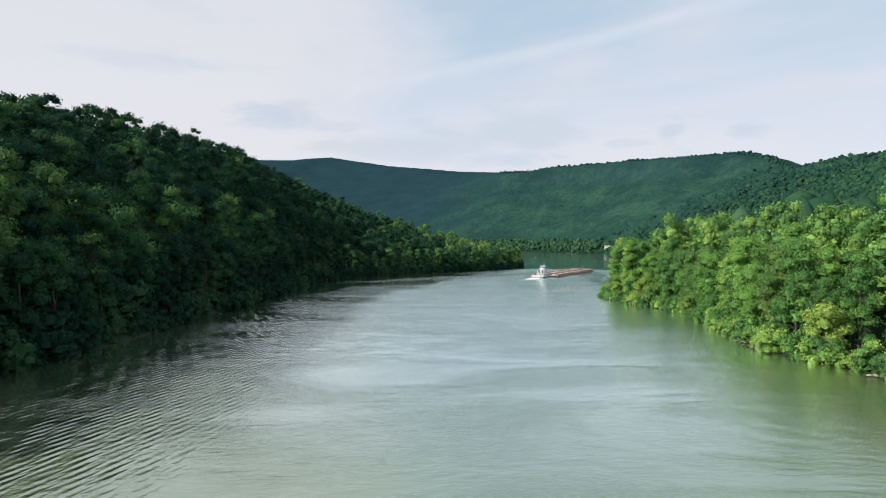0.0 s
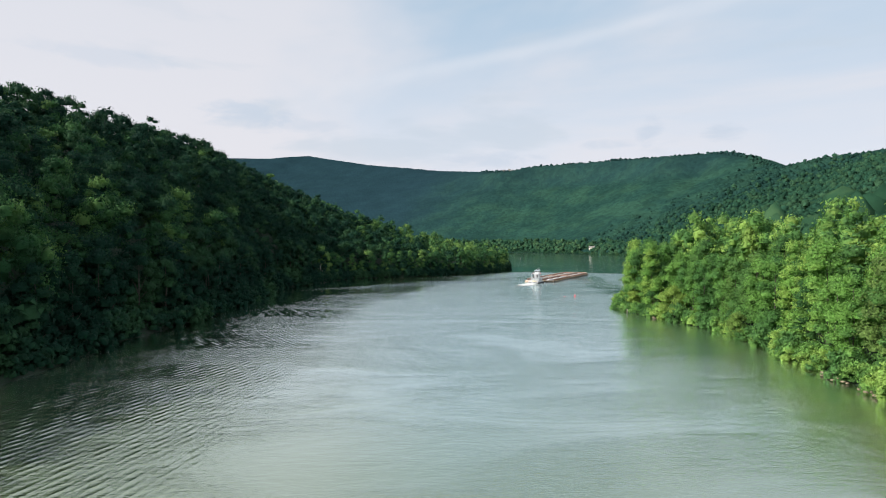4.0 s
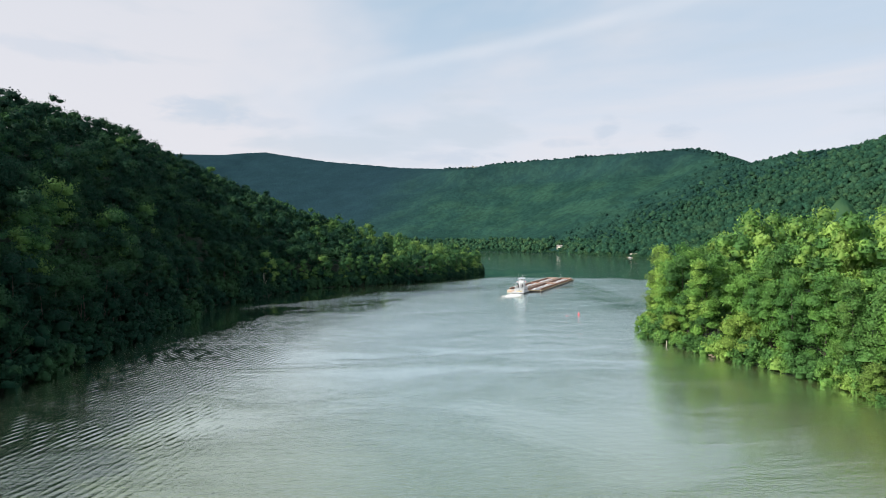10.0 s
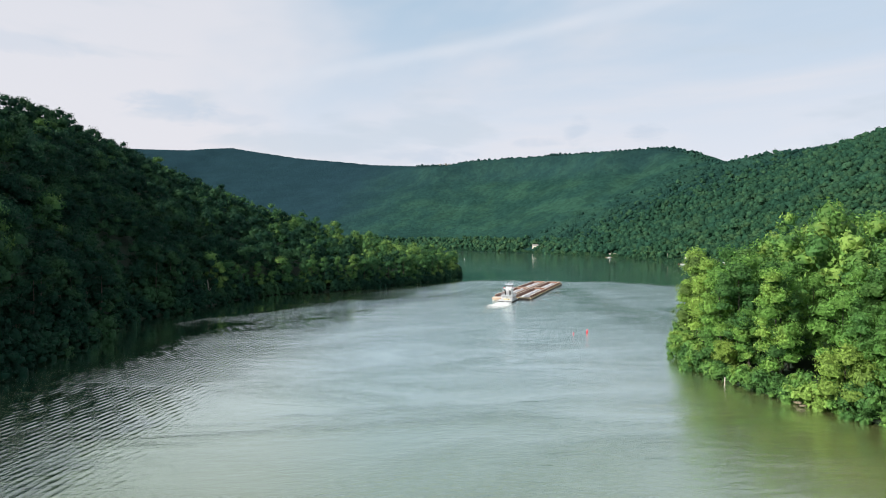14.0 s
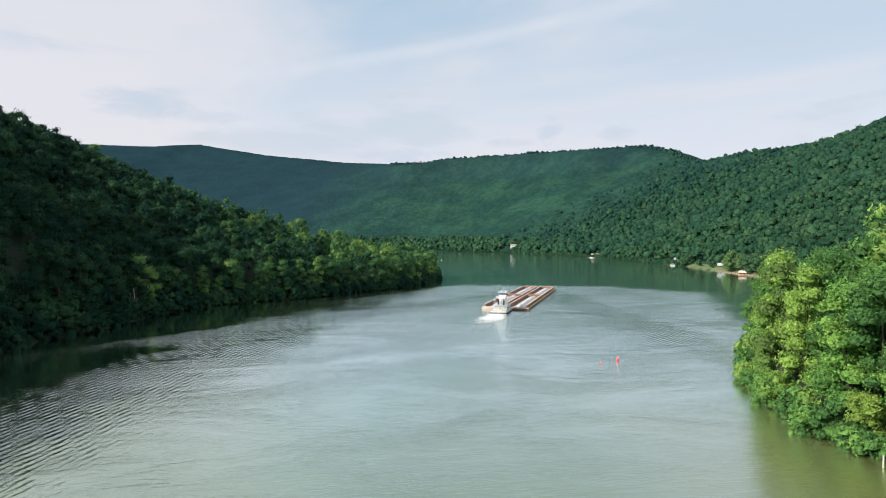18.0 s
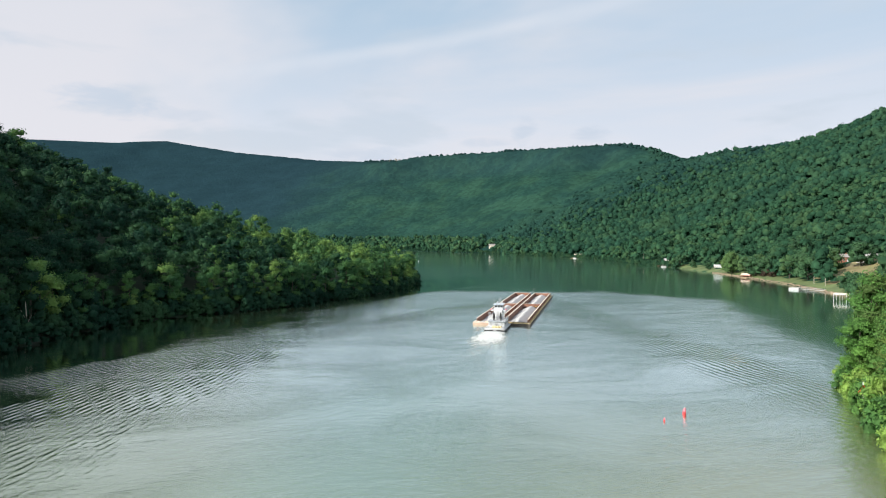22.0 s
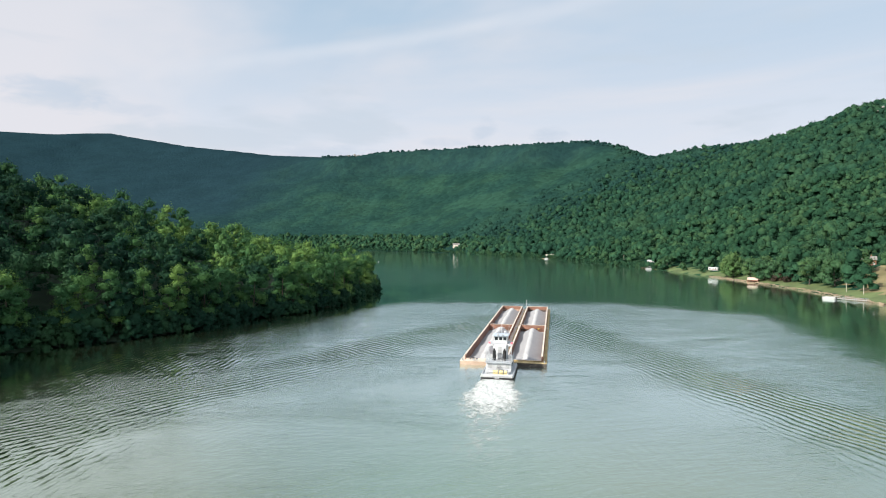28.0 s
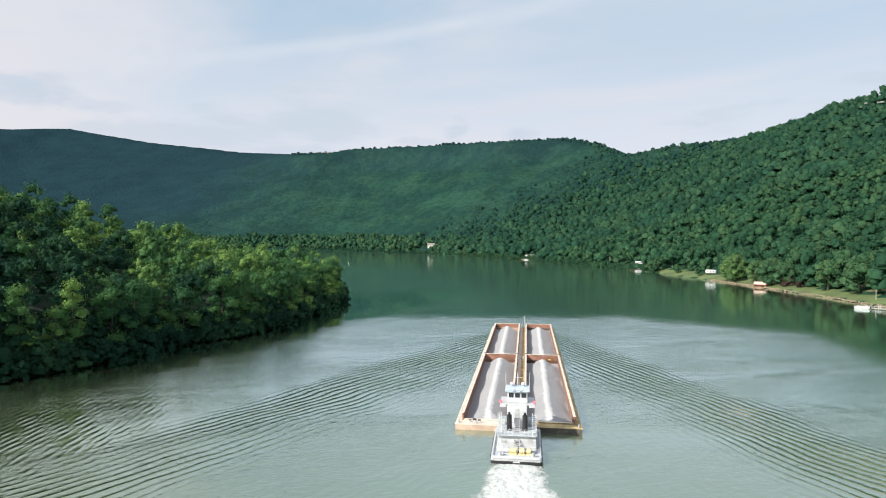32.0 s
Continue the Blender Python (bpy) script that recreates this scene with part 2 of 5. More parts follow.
def water_material():
    m = bpy.data.materials.new("river_water")
    m.use_nodes = True
    N = Nodes(m.node_tree)
    pos = N.add("ShaderNodeNewGeometry").outputs["Position"]
    px, py, _ = N.split(pos)
    # wind leaves calm water under the far shore
    d1 = N.math("SUBTRACT", N.math("ADD", N.math("MULTIPLY", px, 0.894), N.math("MULTIPLY", py, 0.447)), 450.0)
    d2 = N.math("SUBTRACT", N.math("ADD", N.math("MULTIPLY", px, 0.32), N.math("MULTIPLY", py, 0.947)), 640.0)
    # a second tongue of calm water lies along the lower shore
    d3 = N.math("ADD", N.math("SUBTRACT", N.math("MULTIPLY", px, 0.886), N.math("MULTIPLY", py, 0.463)), 52.0)
    d3 = N.math("MINIMUM", d3, N.math("MULTIPLY", N.math("SUBTRACT", py, 372.0), 0.6))
    # the tow's wake in its own axes: v across, u astern of the bow
    c, s = math.cos(HEAD), math.sin(HEAD)
    bx, by = TOW.x + 118.0 * s, TOW.y + 118.0 * c
    rx, ry = N.math("SUBTRACT", px, bx), N.math("SUBTRACT", py, by)
    v = N.math("SUBTRACT", N.math("MULTIPLY", rx, c), N.math("MULTIPLY", ry, s))
    u = N.math("MULTIPLY", N.math("ADD", N.math("MULTIPLY", rx, s), N.math("MULTIPLY", ry, c)), -1.0)
    av = N.math("SUBTRACT", N.math("ABSOLUTE", v), 10.0)
    warp = N.math("MULTIPLY", N.math("SUBTRACT", N.noise(pos, 0.04, 3, 0.5), 0.5), 7.0)
    a2 = N.math("ADD", av, warp)
    edge = N.math("SUBTRACT", N.math("MULTIPLY", u, 0.4), a2)
    astern = N.ramp(u, 0.0, 18.0)
    torn = N.math("ADD", N.math("MULTIPLY", N.math("SUBTRACT", N.noise(N.mapped(pos, (1, 0.45, 1), (0, 0, 0.5)), 0.02, 5, 0.65, 0.8), 0.5), 34.0), N.math("MULTIPLY", N.math("SUBTRACT", N.noise(pos, 0.05, 4, 0.6), 0.5), 16.0))
    off = N.math("ADD", N.math("MAXIMUM", N.math("MAXIMUM", d1, d2), d3), torn)
    # the lee beside the wake lies calm too
    lee = N.math("MULTIPLY", N.math("MULTIPLY", N.ramp(v, 4.0, 14.0), N.ramp(u, 0.0, 150.0)), N.ramp(py, 375.0, 425.0))
    beside = N.math("MINIMUM", N.math("SUBTRACT", N.math("ADD", N.math("MULTIPLY", edge, -1.0), N.math("MULTIPLY", torn, 0.6)), 8.0), 0.0)
    off = N.math("MAXIMUM", off, N.math("SUBTRACT", N.math("MULTIPLY", N.math("ADD", beside, 30.0), lee), 30.0))
    ruffled = N.ramp(off, -8.0, 12.0, 1.0, 0.32)
    # a breeze roughens a belt beside the calm
    breeze = N.math("MULTIPLY", N.ramp(off, -75.0, -15.0), N.ramp(off, -8.0, 10.0, 1.0, 0.0))
    # ripples at three sizes
    swell = N.noise(N.mapped(pos, (0.5, 1.0, 1), (0, 0, 0.25)), 0.16, 2, 0.5, 0.5)
    chop = N.noise(N.mapped(pos, (0.36, 1.2, 1), (0, 0, -0.1)), 0.42, 3, 0.5, 0.6)
    chop = N.math("SUBTRACT", 1.0, N.math("ABSOLUTE", N.math("MULTIPLY", N.math("SUBTRACT", chop, 0.5), 3.2)))
    fine = N.noise(N.mapped(pos, (0.5, 1.3, 1), (0, 0, 0.2)), 1.9, 3, 0.65)
    patches = N.ramp(N.noise(N.mapped(pos, (0.6, 1.2, 1), (0, 0, 0.3)), 0.028, 4, 0.6, 0.8), 0.34, 0.66, 0.25, 1.3)
    h = N.math("ADD", N.math("MULTIPLY", swell, 0.12), N.math("ADD", N.math("MULTIPLY", chop, 0.045), N.math("MULTIPLY", fine, N.math("ADD", 0.024, N.math("MULTIPLY", breeze, 0.05)))))
    # ahead of the wake the water lies smoother, but for the breeze
    smooth = N.math("MAXIMUM", N.math("MAXIMUM", N.ramp(edge, -14.0, 6.0, 0.2, 1.0), N.ramp(u, 200.0, 330.0)), breeze)
    # and within it the tow has pressed the water flat
    sleek = N.math("MAXIMUM", N.ramp(edge, 14.0, 32.0, 1.0, 0.8), N.ramp(u, 190.0, 300.0))
    h = N.math("MULTIPLY", N.math("MULTIPLY", h, N.math("MULTIPLY", ruffled, sleek)), N.math("MULTIPLY", patches, smooth))
    blotch = N.ramp(N.noise(pos, 0.035, 2, 0.5), 0.3, 0.62, 0.55, 1.15)
    outer = N.math("MULTIPLY", N.ramp(edge, -5.0, 8.0), N.ramp(edge, 9.0, 34.0, 1.0, 0.06))
    outer = N.math("MULTIPLY", N.math("MULTIPLY", outer, blotch), N.math("MULTIPLY", astern, N.ramp(u, 150.0, 420.0, 1.0, 0.3)))
    inner = N.math("MULTIPLY", N.ramp(edge, 4.0, 20.0), N.math("MULTIPLY", N.ramp(u, 20.0, 70.0), N.ramp(u, 150.0, 330.0, 1.0, 0.0)))
    # crests run aslant, nearly along the edge of the wedge, and peak sharply
    p1 = N.math("MULTIPLY", N.math("SUBTRACT", N.math("MULTIPLY", u, 0.5), a2), math.pi / 2.1)
    p2 = N.math("MULTIPLY", N.math("SUBTRACT", N.math("MULTIPLY", u, 0.2), a2), math.pi / 1.9)
    w1 = N.math("POWER", N.math("SUBTRACT", 1.0, N.math("ABSOLUTE", N.math("SINE", p1))), 1.6)
    w2 = N.math("SUBTRACT", 1.0, N.math("ABSOLUTE", N.math("SINE", p2)))
    wake = N.math("ADD", N.math("MULTIPLY", w1, N.math("MULTIPLY", outer, N.ramp(u, 10.0, 200.0, 0.22, 0.1))), N.math("MULTIPLY", w2, N.math("MULTIPLY", inner, 0.006)))
    # older wash rolling on towards the shaded bank
    c3 = N.math("ADD", N.math("SUBTRACT", N.math("MULTIPLY", px, 0.97), N.math("MULTIPLY", py, 0.242)), N.math("MULTIPLY", warp, 0.4))
    w3 = N.math("SUBTRACT", 1.0, N.math("ABSOLUTE", N.math("SINE", N.math("MULTIPLY", c3, math.pi / 1.45))))
    # a second train crosses it, so that the crests stay short
    c4 = N.math("ADD", N.math("SUBTRACT", N.math("MULTIPLY", px, 0.84), N.math("MULTIPLY", py, 0.54)), N.math("MULTIPLY", warp, 0.35))
    w4 = N.math("SUBTRACT", 1.0, N.math("ABSOLUTE", N.math("SINE", N.math("MULTIPLY", c4, math.pi / 2.0))))
    broken = N.ramp(N.noise(N.mapped(pos, (1.0, 0.3, 1), (0, 0, -0.25)), 0.3, 2, 0.5), 0.35, 0.6, 0.25, 1.2)
    w3 = N.math("MULTIPLY", N.math("ADD", N.math("MULTIPLY", w3, 0.6), N.math("MULTIPLY", w4, 0.5)), broken)
    belt = N.math("SUBTRACT", px, N.math("SUBTRACT", N.math("MULTIPLY", N.math("MAXIMUM", N.math("SUBTRACT", py, 310.0), 0.0), 0.29), 45.0))
    belt = N.math("ADD", belt, warp)
    side = N.math("MULTIPLY", N.math("MULTIPLY", N.ramp(belt, -38.0, -20.0), N.ramp(belt, 6.0, 26.0, 1.0, 0.0)), N.ramp(py, 500.0, 570.0, 1.0, 0.0))
    side = N.math("MULTIPLY", side, N.ramp(N.noise(pos, 0.03, 3, 0.6, 0.4), 0.3, 0.55, 0.35, 1.1))
    # sheltered water under the spit's trees lies like a mirror
    bank = N.math("MULTIPLY", N.math("SUBTRACT", N.math("ADD", px, 62.0), N.math("MULTIPLY", N.math("SUBTRACT", py, 491.0), 0.86)), 0.76)
    bank = N.math("ADD", N.math("MINIMUM", bank, N.math("ADD", px, 80.0)), warp)
    shelter = N.math("MAXIMUM", N.ramp(belt, -30.0, -16.0, 1.0, 0.0), N.ramp(bank, 16.0, 32.0, 1.0, 0.0))
    shelter = N.math("MULTIPLY", shelter, N.math("MULTIPLY", N.ramp(py, 290.0, 350.0), N.ramp(py, 700.0, 780.0, 1.0, 0.0)))
    h = N.math("MULTIPLY", h, N.math("SUBTRACT", 1.0, N.math("MULTIPLY", shelter, 0.7)))
    h = N.math("ADD", h, N.math("ADD", wake, N.math("MULTIPLY", w3, N.math("MULTIPLY", N.math("MULTIPLY", side, N.math("SUBTRACT", 1.0, N.math("MULTIPLY", shelter, 0.85))), 0.082))))
    glassy = N.math("MINIMUM", N.math("MAXIMUM", N.math("MAXIMUM", side, shelter), N.math("MULTIPLY", outer, 0.85)), 1.0)
    bump = N.add("ShaderNodeBump", {"Height": h, "Distance": 1.0, "Strength": 1.0})
    # silt in the water, churned paler astern of the tow
    silt = N.noise(N.mapped(pos, (1, 0.5, 1), (0, 0, -HEAD)), 0.022, 4, 0.55, 0.6)
    col = N.mix(N.ramp(silt, 0.3, 0.7), (0.098, 0.132, 0.066, 1), (0.132, 0.168, 0.1, 1))
    # muddy shallows along the wooded point
    shoal = N.math("MULTIPLY", N.ramp(N.math("ADD", px, N.math("MULTIPLY", N.math("SUBTRACT", silt, 0.5), 30.0)), 44.0, 78.0), N.ramp(py, 330.0, 385.0, 1.0, 0.0))
    col = N.mix(N.math("MULTIPLY", shoal, 0.8), col, (0.15, 0.146, 0.045, 1))
    churn = N.math("MULTIPLY", N.ramp(N.math("ABSOLUTE", N.math("ADD", v, warp)), 3.0, 26.0, 1.0, 0.0), N.ramp(u, 120.0, 150.0))
    churn = N.math("MULTIPLY", churn, N.ramp(u, 160.0, 420.0, 1.0, 0.25))
    col = N.mix(N.math("MULTIPLY", churn, 0.6), col, (0.135, 0.215, 0.15, 1))
    body = N.add("ShaderNodeBsdfDiffuse", {"Color": col})
    mirror = N.add("ShaderNodeBsdfGlossy", {"Color": (0.885, 0.985, 0.965, 1), "Roughness": N.math("SUBTRACT", N.ramp(off, -10.0, 16.0, 0.2, 0.1), N.math("MULTIPLY", glassy, N.ramp(off, -10.0, 16.0, 0.165, 0.07))), "Normal": bump.outputs[0]})
    fres = N.add("ShaderNodeFresnel", {"IOR": 1.33, "Normal": bump.outputs[0]}).outputs[0]
    p = N.add("ShaderNodeMixShader", {0: N.math("MINIMUM", N.math("ADD", N.math("MULTIPLY", fres, 2.9), 0.07), 0.97), 1: body.outputs[0], 2: mirror.outputs[0]})
    N.put(N.add("ShaderNodeOutputMaterial").inputs[0], p.outputs[0])
    return m


M_WATER = water_material()

# ---------------------------------------------------------------- mesh helpers


def np_mesh(name, verts, faces, mats=(), smooth=False):
    """A mesh from arrays; faces all have the same number of corners."""
    verts, faces = np.asarray(verts, np.float32), np.asarray(faces, np.int32)
    me = bpy.data.meshes.new(name)
    me.vertices.add(len(verts))
    me.vertices.foreach_set("co", verts.ravel())
    n, k = faces.shape
    me.loops.add(n * k)
    me.loops.foreach_set("vertex_index", faces.ravel())
    me.polygons.add(n)
    me.polygons.foreach_set("loop_start", np.arange(0, n * k, k, dtype=np.int32))
    if smooth:
        me.polygons.foreach_set("use_smooth", np.ones(n, bool))
    for m in mats:
        me.materials.append(m)
    me.update(calc_edges=True)
    me.validate()
    return me


def part(name, bm, mat, parent=None, label=""):
    """Links a bmesh as one mesh object, under a thing or a part."""
    me = bpy.data.meshes.new(name)
    bm.to_mesh(me)
    bm.free()
    me.materials.append(mat)
    ob = new(name, me)
    if parent is not None:
        ob.parent = parent
    return tagged(ob, label)


def box(bm, x0, y0, z0, x1, y1, z1, bevel=0.0):
    made = bmesh.ops.create_cube(bm, size=1.0)["verts"]
    for v in made:
        v.co = Vector(((x0 + x1) / 2 + v.co.x * (x1 - x0), (y0 + y1) / 2 + v.co.y * (y1 - y0), (z0 + z1) / 2 + v.co.z * (z1 - z0)))
    if bevel:
        edges = list({e for v in made for e in v.link_edges})
        bmesh.ops.bevel(bm, geom=edges, offset=bevel, segments=1, affect="EDGES")
    return made


def boxes(*rows, bevel=0.0):
    bm = bmesh.new()
    for r in rows:
        box(bm, *r, bevel=bevel)
    return bm


def rod(bm, a, b, r0, r1=None, n=8):
    """A tapered rod from a to b."""
    a, b = Vector(a), Vector(b)
    made = bmesh.ops.create_cone(bm, cap_ends=True, segments=n, radius1=r0, radius2=r0 if r1 is None else r1, depth=(b - a).length)["verts"]
    m = Matrix.Translation((a + b) / 2) @ (b - a).to_track_quat("Z", "Y").to_matrix().to_4x4()
    for v in made:
        v.co = m @ v.co
    return made


def rods(*rows, n=8):
    bm = bmesh.new()
    for r in rows:
        rod(bm, *r, n=n)
    return bm


# ---------------------------------------------------------------- the lie of the land
LEFT_SHORE = np.array([(-110, -1500), (-100, -200), (-90, 60), (-85, 130), (-82, 180), (-84, 225), (-79, 260), (-80, 343), (-82, 430), (-71, 455), (-62, 491), (-50, 528), (-26, 546), (2, 562), (15, 576), (30, 598), (46, 606), (66, 632), (100, 705), (106, 742), (100, 764), (60, 800), (0, 850), (-120, 960), (-400, 1150), (-900, 1400), (-1900, 1600)], float)
FAR_SHORE = np.array([(-1900, 2300), (-900, 2250), (-300, 2180), (0, 2100), (200, 2000), (330, 1850), (430, 1600), (463, 1350), (468, 1190), (455, 1060), (437, 965), (424, 870), (402, 785), (380, 712), (362, 660), (342, 608), (322, 566), (305, 500), (280, 430), (225, 396), (165, 389), (133, 379), (117, 358), (104, 341), (95, 325), (88, 305), (87, 288), (92, 262), (97, 240), (97, 214), (89, 178), (85, 149), (90, 138), (93, 120), (97, 60), (105, -200), (110, -1500)], float)
RIVER = np.concatenate([LEFT_SHORE, FAR_SHORE])
LEFT_CREST = np.array([(-200, -1500, 60), (-195, 0, 62), (-195, 150, 68), (-195, 294, 77), (-195, 396, 87), (-197, 520, 98), (-200, 640, 101), (-205, 770, 98), (-270, 900, 95), (-520, 1050, 110), (-1000, 1250, 130), (-1900, 1400, 150)], float)
FAR_CREST = np.array([(900, -1500, 280), (950, -300, 290), (1000, 200, 300), (1090, 600, 300), (1140, 1000, 290), (1115, 1180, 272), (1160, 1380, 261), (1190, 1515, 256), (1090, 1620, 252), (985, 1690, 232), (978, 1830, 284), (972, 1964, 312), (839, 2001, 303), (690, 2336, 326), (470, 2490, 326), (385, 2520, 310), (131, 3080, 378), (-235, 3370, 440), (-605, 3650, 524), (-850, 3570, 495), (-1900, 3500, 495)], float)


def to_line(x, y, line):
    """Distance to a polyline and, where it has heights, the height at its nearest point."""
    best = np.full(x.shape, 1e9)
    high, weight = np.zeros(x.shape), np.zeros(x.shape)
    for a, b in zip(line[:-1], line[1:]):
        dx, dy = b[0] - a[0], b[1] - a[1]
        t = np.clip(((x - a[0]) * dx + (y - a[1]) * dy) / (dx * dx + dy * dy), 0, 1)
        d = np.hypot(x - a[0] - t * dx, y - a[1] - t * dy)
        nearer = d < best
        best = np.where(nearer, d, best)
        if len(a) > 2:
            w = (d + 15.0) ** -3
            high, weight = high + w * (a[2] + t * (b[2] - a[2])), weight + w
    return best, high / np.maximum(weight, 1e-12)


DRY_SLOPE = np.array([(344, 587), (366, 622), (384, 640), (402, 640), (416, 618), (398, 596), (350, 560), (330, 548)], float)


def in_river(x, y):
    return within(x, y, RIVER)


def within(x, y, outline):
    inside = np.zeros(x.shape, bool)
    for a, b in zip(outline, np.roll(outline, -1, axis=0)):
        if a[1] != b[1]:
            cross = (a[1] > y) != (b[1] > y)
            inside ^= cross & (x < a[0] + (y - a[1]) * (b[0] - a[0]) / (b[1] - a[1]))
    return inside


WAVES = [(random.uniform(0.002, 0.02), random.uniform(0, 6.28), random.uniform(0, 6.28)) for _ in range(14)]


def rough_ground(x, y):
    """Gullies and spurs."""
    return sum(np.sin(k * (x * math.cos(a) + y * math.sin(a)) + f) * 0.014 / (k + 0.004) for k, a, f in WAVES) / 6


def ground(x, y):
    """Height of the land, below zero in the river; and the distance to the shore."""
    x, y = np.asarray(x, float), np.asarray(y, float)
    dl, _ = to_line(x, y, LEFT_SHORE)
    df, _ = to_line(x, y, FAR_SHORE)
    ds = np.minimum(dl, df)
    rl, hl = to_line(x, y, LEFT_CREST)
    rf, hf = to_line(x, y, FAR_CREST)
    pl = np.interp(y, [450, 620], [0.85, 1.3])
    zl = hl * (dl / (dl + rl + 1e-6)) ** pl
    blunt = 45.0 * np.clip((y - 1300) / 500, 0, 1)
    rf = np.sqrt(rf**2 + blunt**2) - blunt
    f = df / (df + rf + 1e-6)
    # a steep cap stands over a bench on the middle mountain
    capped = np.interp(f, [0, 0.45, 0.76, 0.84, 0.93, 1], [0, 0.37, 0.69, 0.755, 0.985, 1.0])
    bench = np.clip((y - 1700) / 200, 0, 1) * np.clip((2750 - y) / 300, 0, 1)
    zf = hf * (f ** 1.12 * (1 - bench) + capped * bench)
    z = np.where(dl < df, zl, zf)
    z = 0.5 + z + rough_ground(x, y) * np.clip(z / 40, 0, 1) * 1.3
    return np.where(in_river(x, y), -np.minimum(3.0, 0.3 + 0.25 * ds), np.maximum(z, 0.35)), ds


def steps(stops):
    """Grid lines from (start, end, spacing) rows."""
    return np.unique(np.concatenate([np.arange(a, b + 1e-6, s) for a, b, s in stops]))


gx = steps([(-4500, -1900, 260), (-1900, -400, 50), (-400, -240, 16), (-240, 480, 6), (480, 1240, 19), (1240, 1900, 66), (1900, 4700, 280)])
gy = steps([(-1500, -100, 100), (-100, 820, 7), (820, 1300, 15), (1300, 2600, 25), (2600, 3700, 50), (3700, 4800, 275)])
GX, GY = np.meshgrid(gx, gy)
GZ, _ = ground(GX, GY)
nx, ny = len(gx), len(gy)
idx = np.arange(nx * ny).reshape(ny, nx)
quads = np.stack([idx[:-1, :-1], idx[:-1, 1:], idx[1:, 1:], idx[1:, :-1]], -1).reshape(-1, 4)
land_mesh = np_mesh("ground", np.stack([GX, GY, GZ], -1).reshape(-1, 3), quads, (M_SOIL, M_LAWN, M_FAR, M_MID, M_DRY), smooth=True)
qc = np.stack([GX, GY], -1).reshape(-1, 2)[quads].mean(1)
qs, _ = to_line(qc[:, 0], qc[:, 1], FAR_SHORE[10:20])
lawn = (qs < 12) & (qc[:, 1] > 520) & (qc[:, 1] < 900) & ~in_river(qc[:, 0], qc[:, 1])
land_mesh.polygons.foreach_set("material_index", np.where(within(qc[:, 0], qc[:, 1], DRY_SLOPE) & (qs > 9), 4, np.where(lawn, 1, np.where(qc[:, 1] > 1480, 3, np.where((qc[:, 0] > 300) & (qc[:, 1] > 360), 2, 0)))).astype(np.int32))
tagged(new("ground", land_mesh), "wooded river valley floor and hillsides, leaf litter and lawn", "ground", kind="structure")

wx = steps([(-4500, 4700, 400)])
wy = steps([(-1500, 4800, 420)])
AX, AY = np.meshgrid(wx, wy)
idx = np.arange(AX.size).reshape(AX.shape)
wq = np.stack([idx[:-1, :-1], idx[:-1, 1:], idx[1:, 1:], idx[1:, :-1]], -1).reshape(-1, 4)
tagged(new("water", np_mesh("water", np.stack([AX, AY, 0 * AX], -1).reshape(-1, 3), wq, (M_WATER,))), "grey-green rippled river water with wake lines", "river", kind="structure")

# ---------------------------------------------------------------- trees
RNG = np.random.default_rng(7)


def ball(level):
    bm = bmesh.new()
    bmesh.ops.create_icosphere(bm, subdivisions=level, radius=1.0)
    bmesh.ops.delete(bm, geom=[t for t in bm.faces if t.calc_center_median().z < -0.45], context="FACES")
    bm.verts.index_update()
    v, f = np.array([w.co for w in bm.verts]), np.array([[w.index for w in t.verts] for t in bm.faces])
    bm.free()
    return v, f


HEART = {1: ball(1), 2: ball(2)}


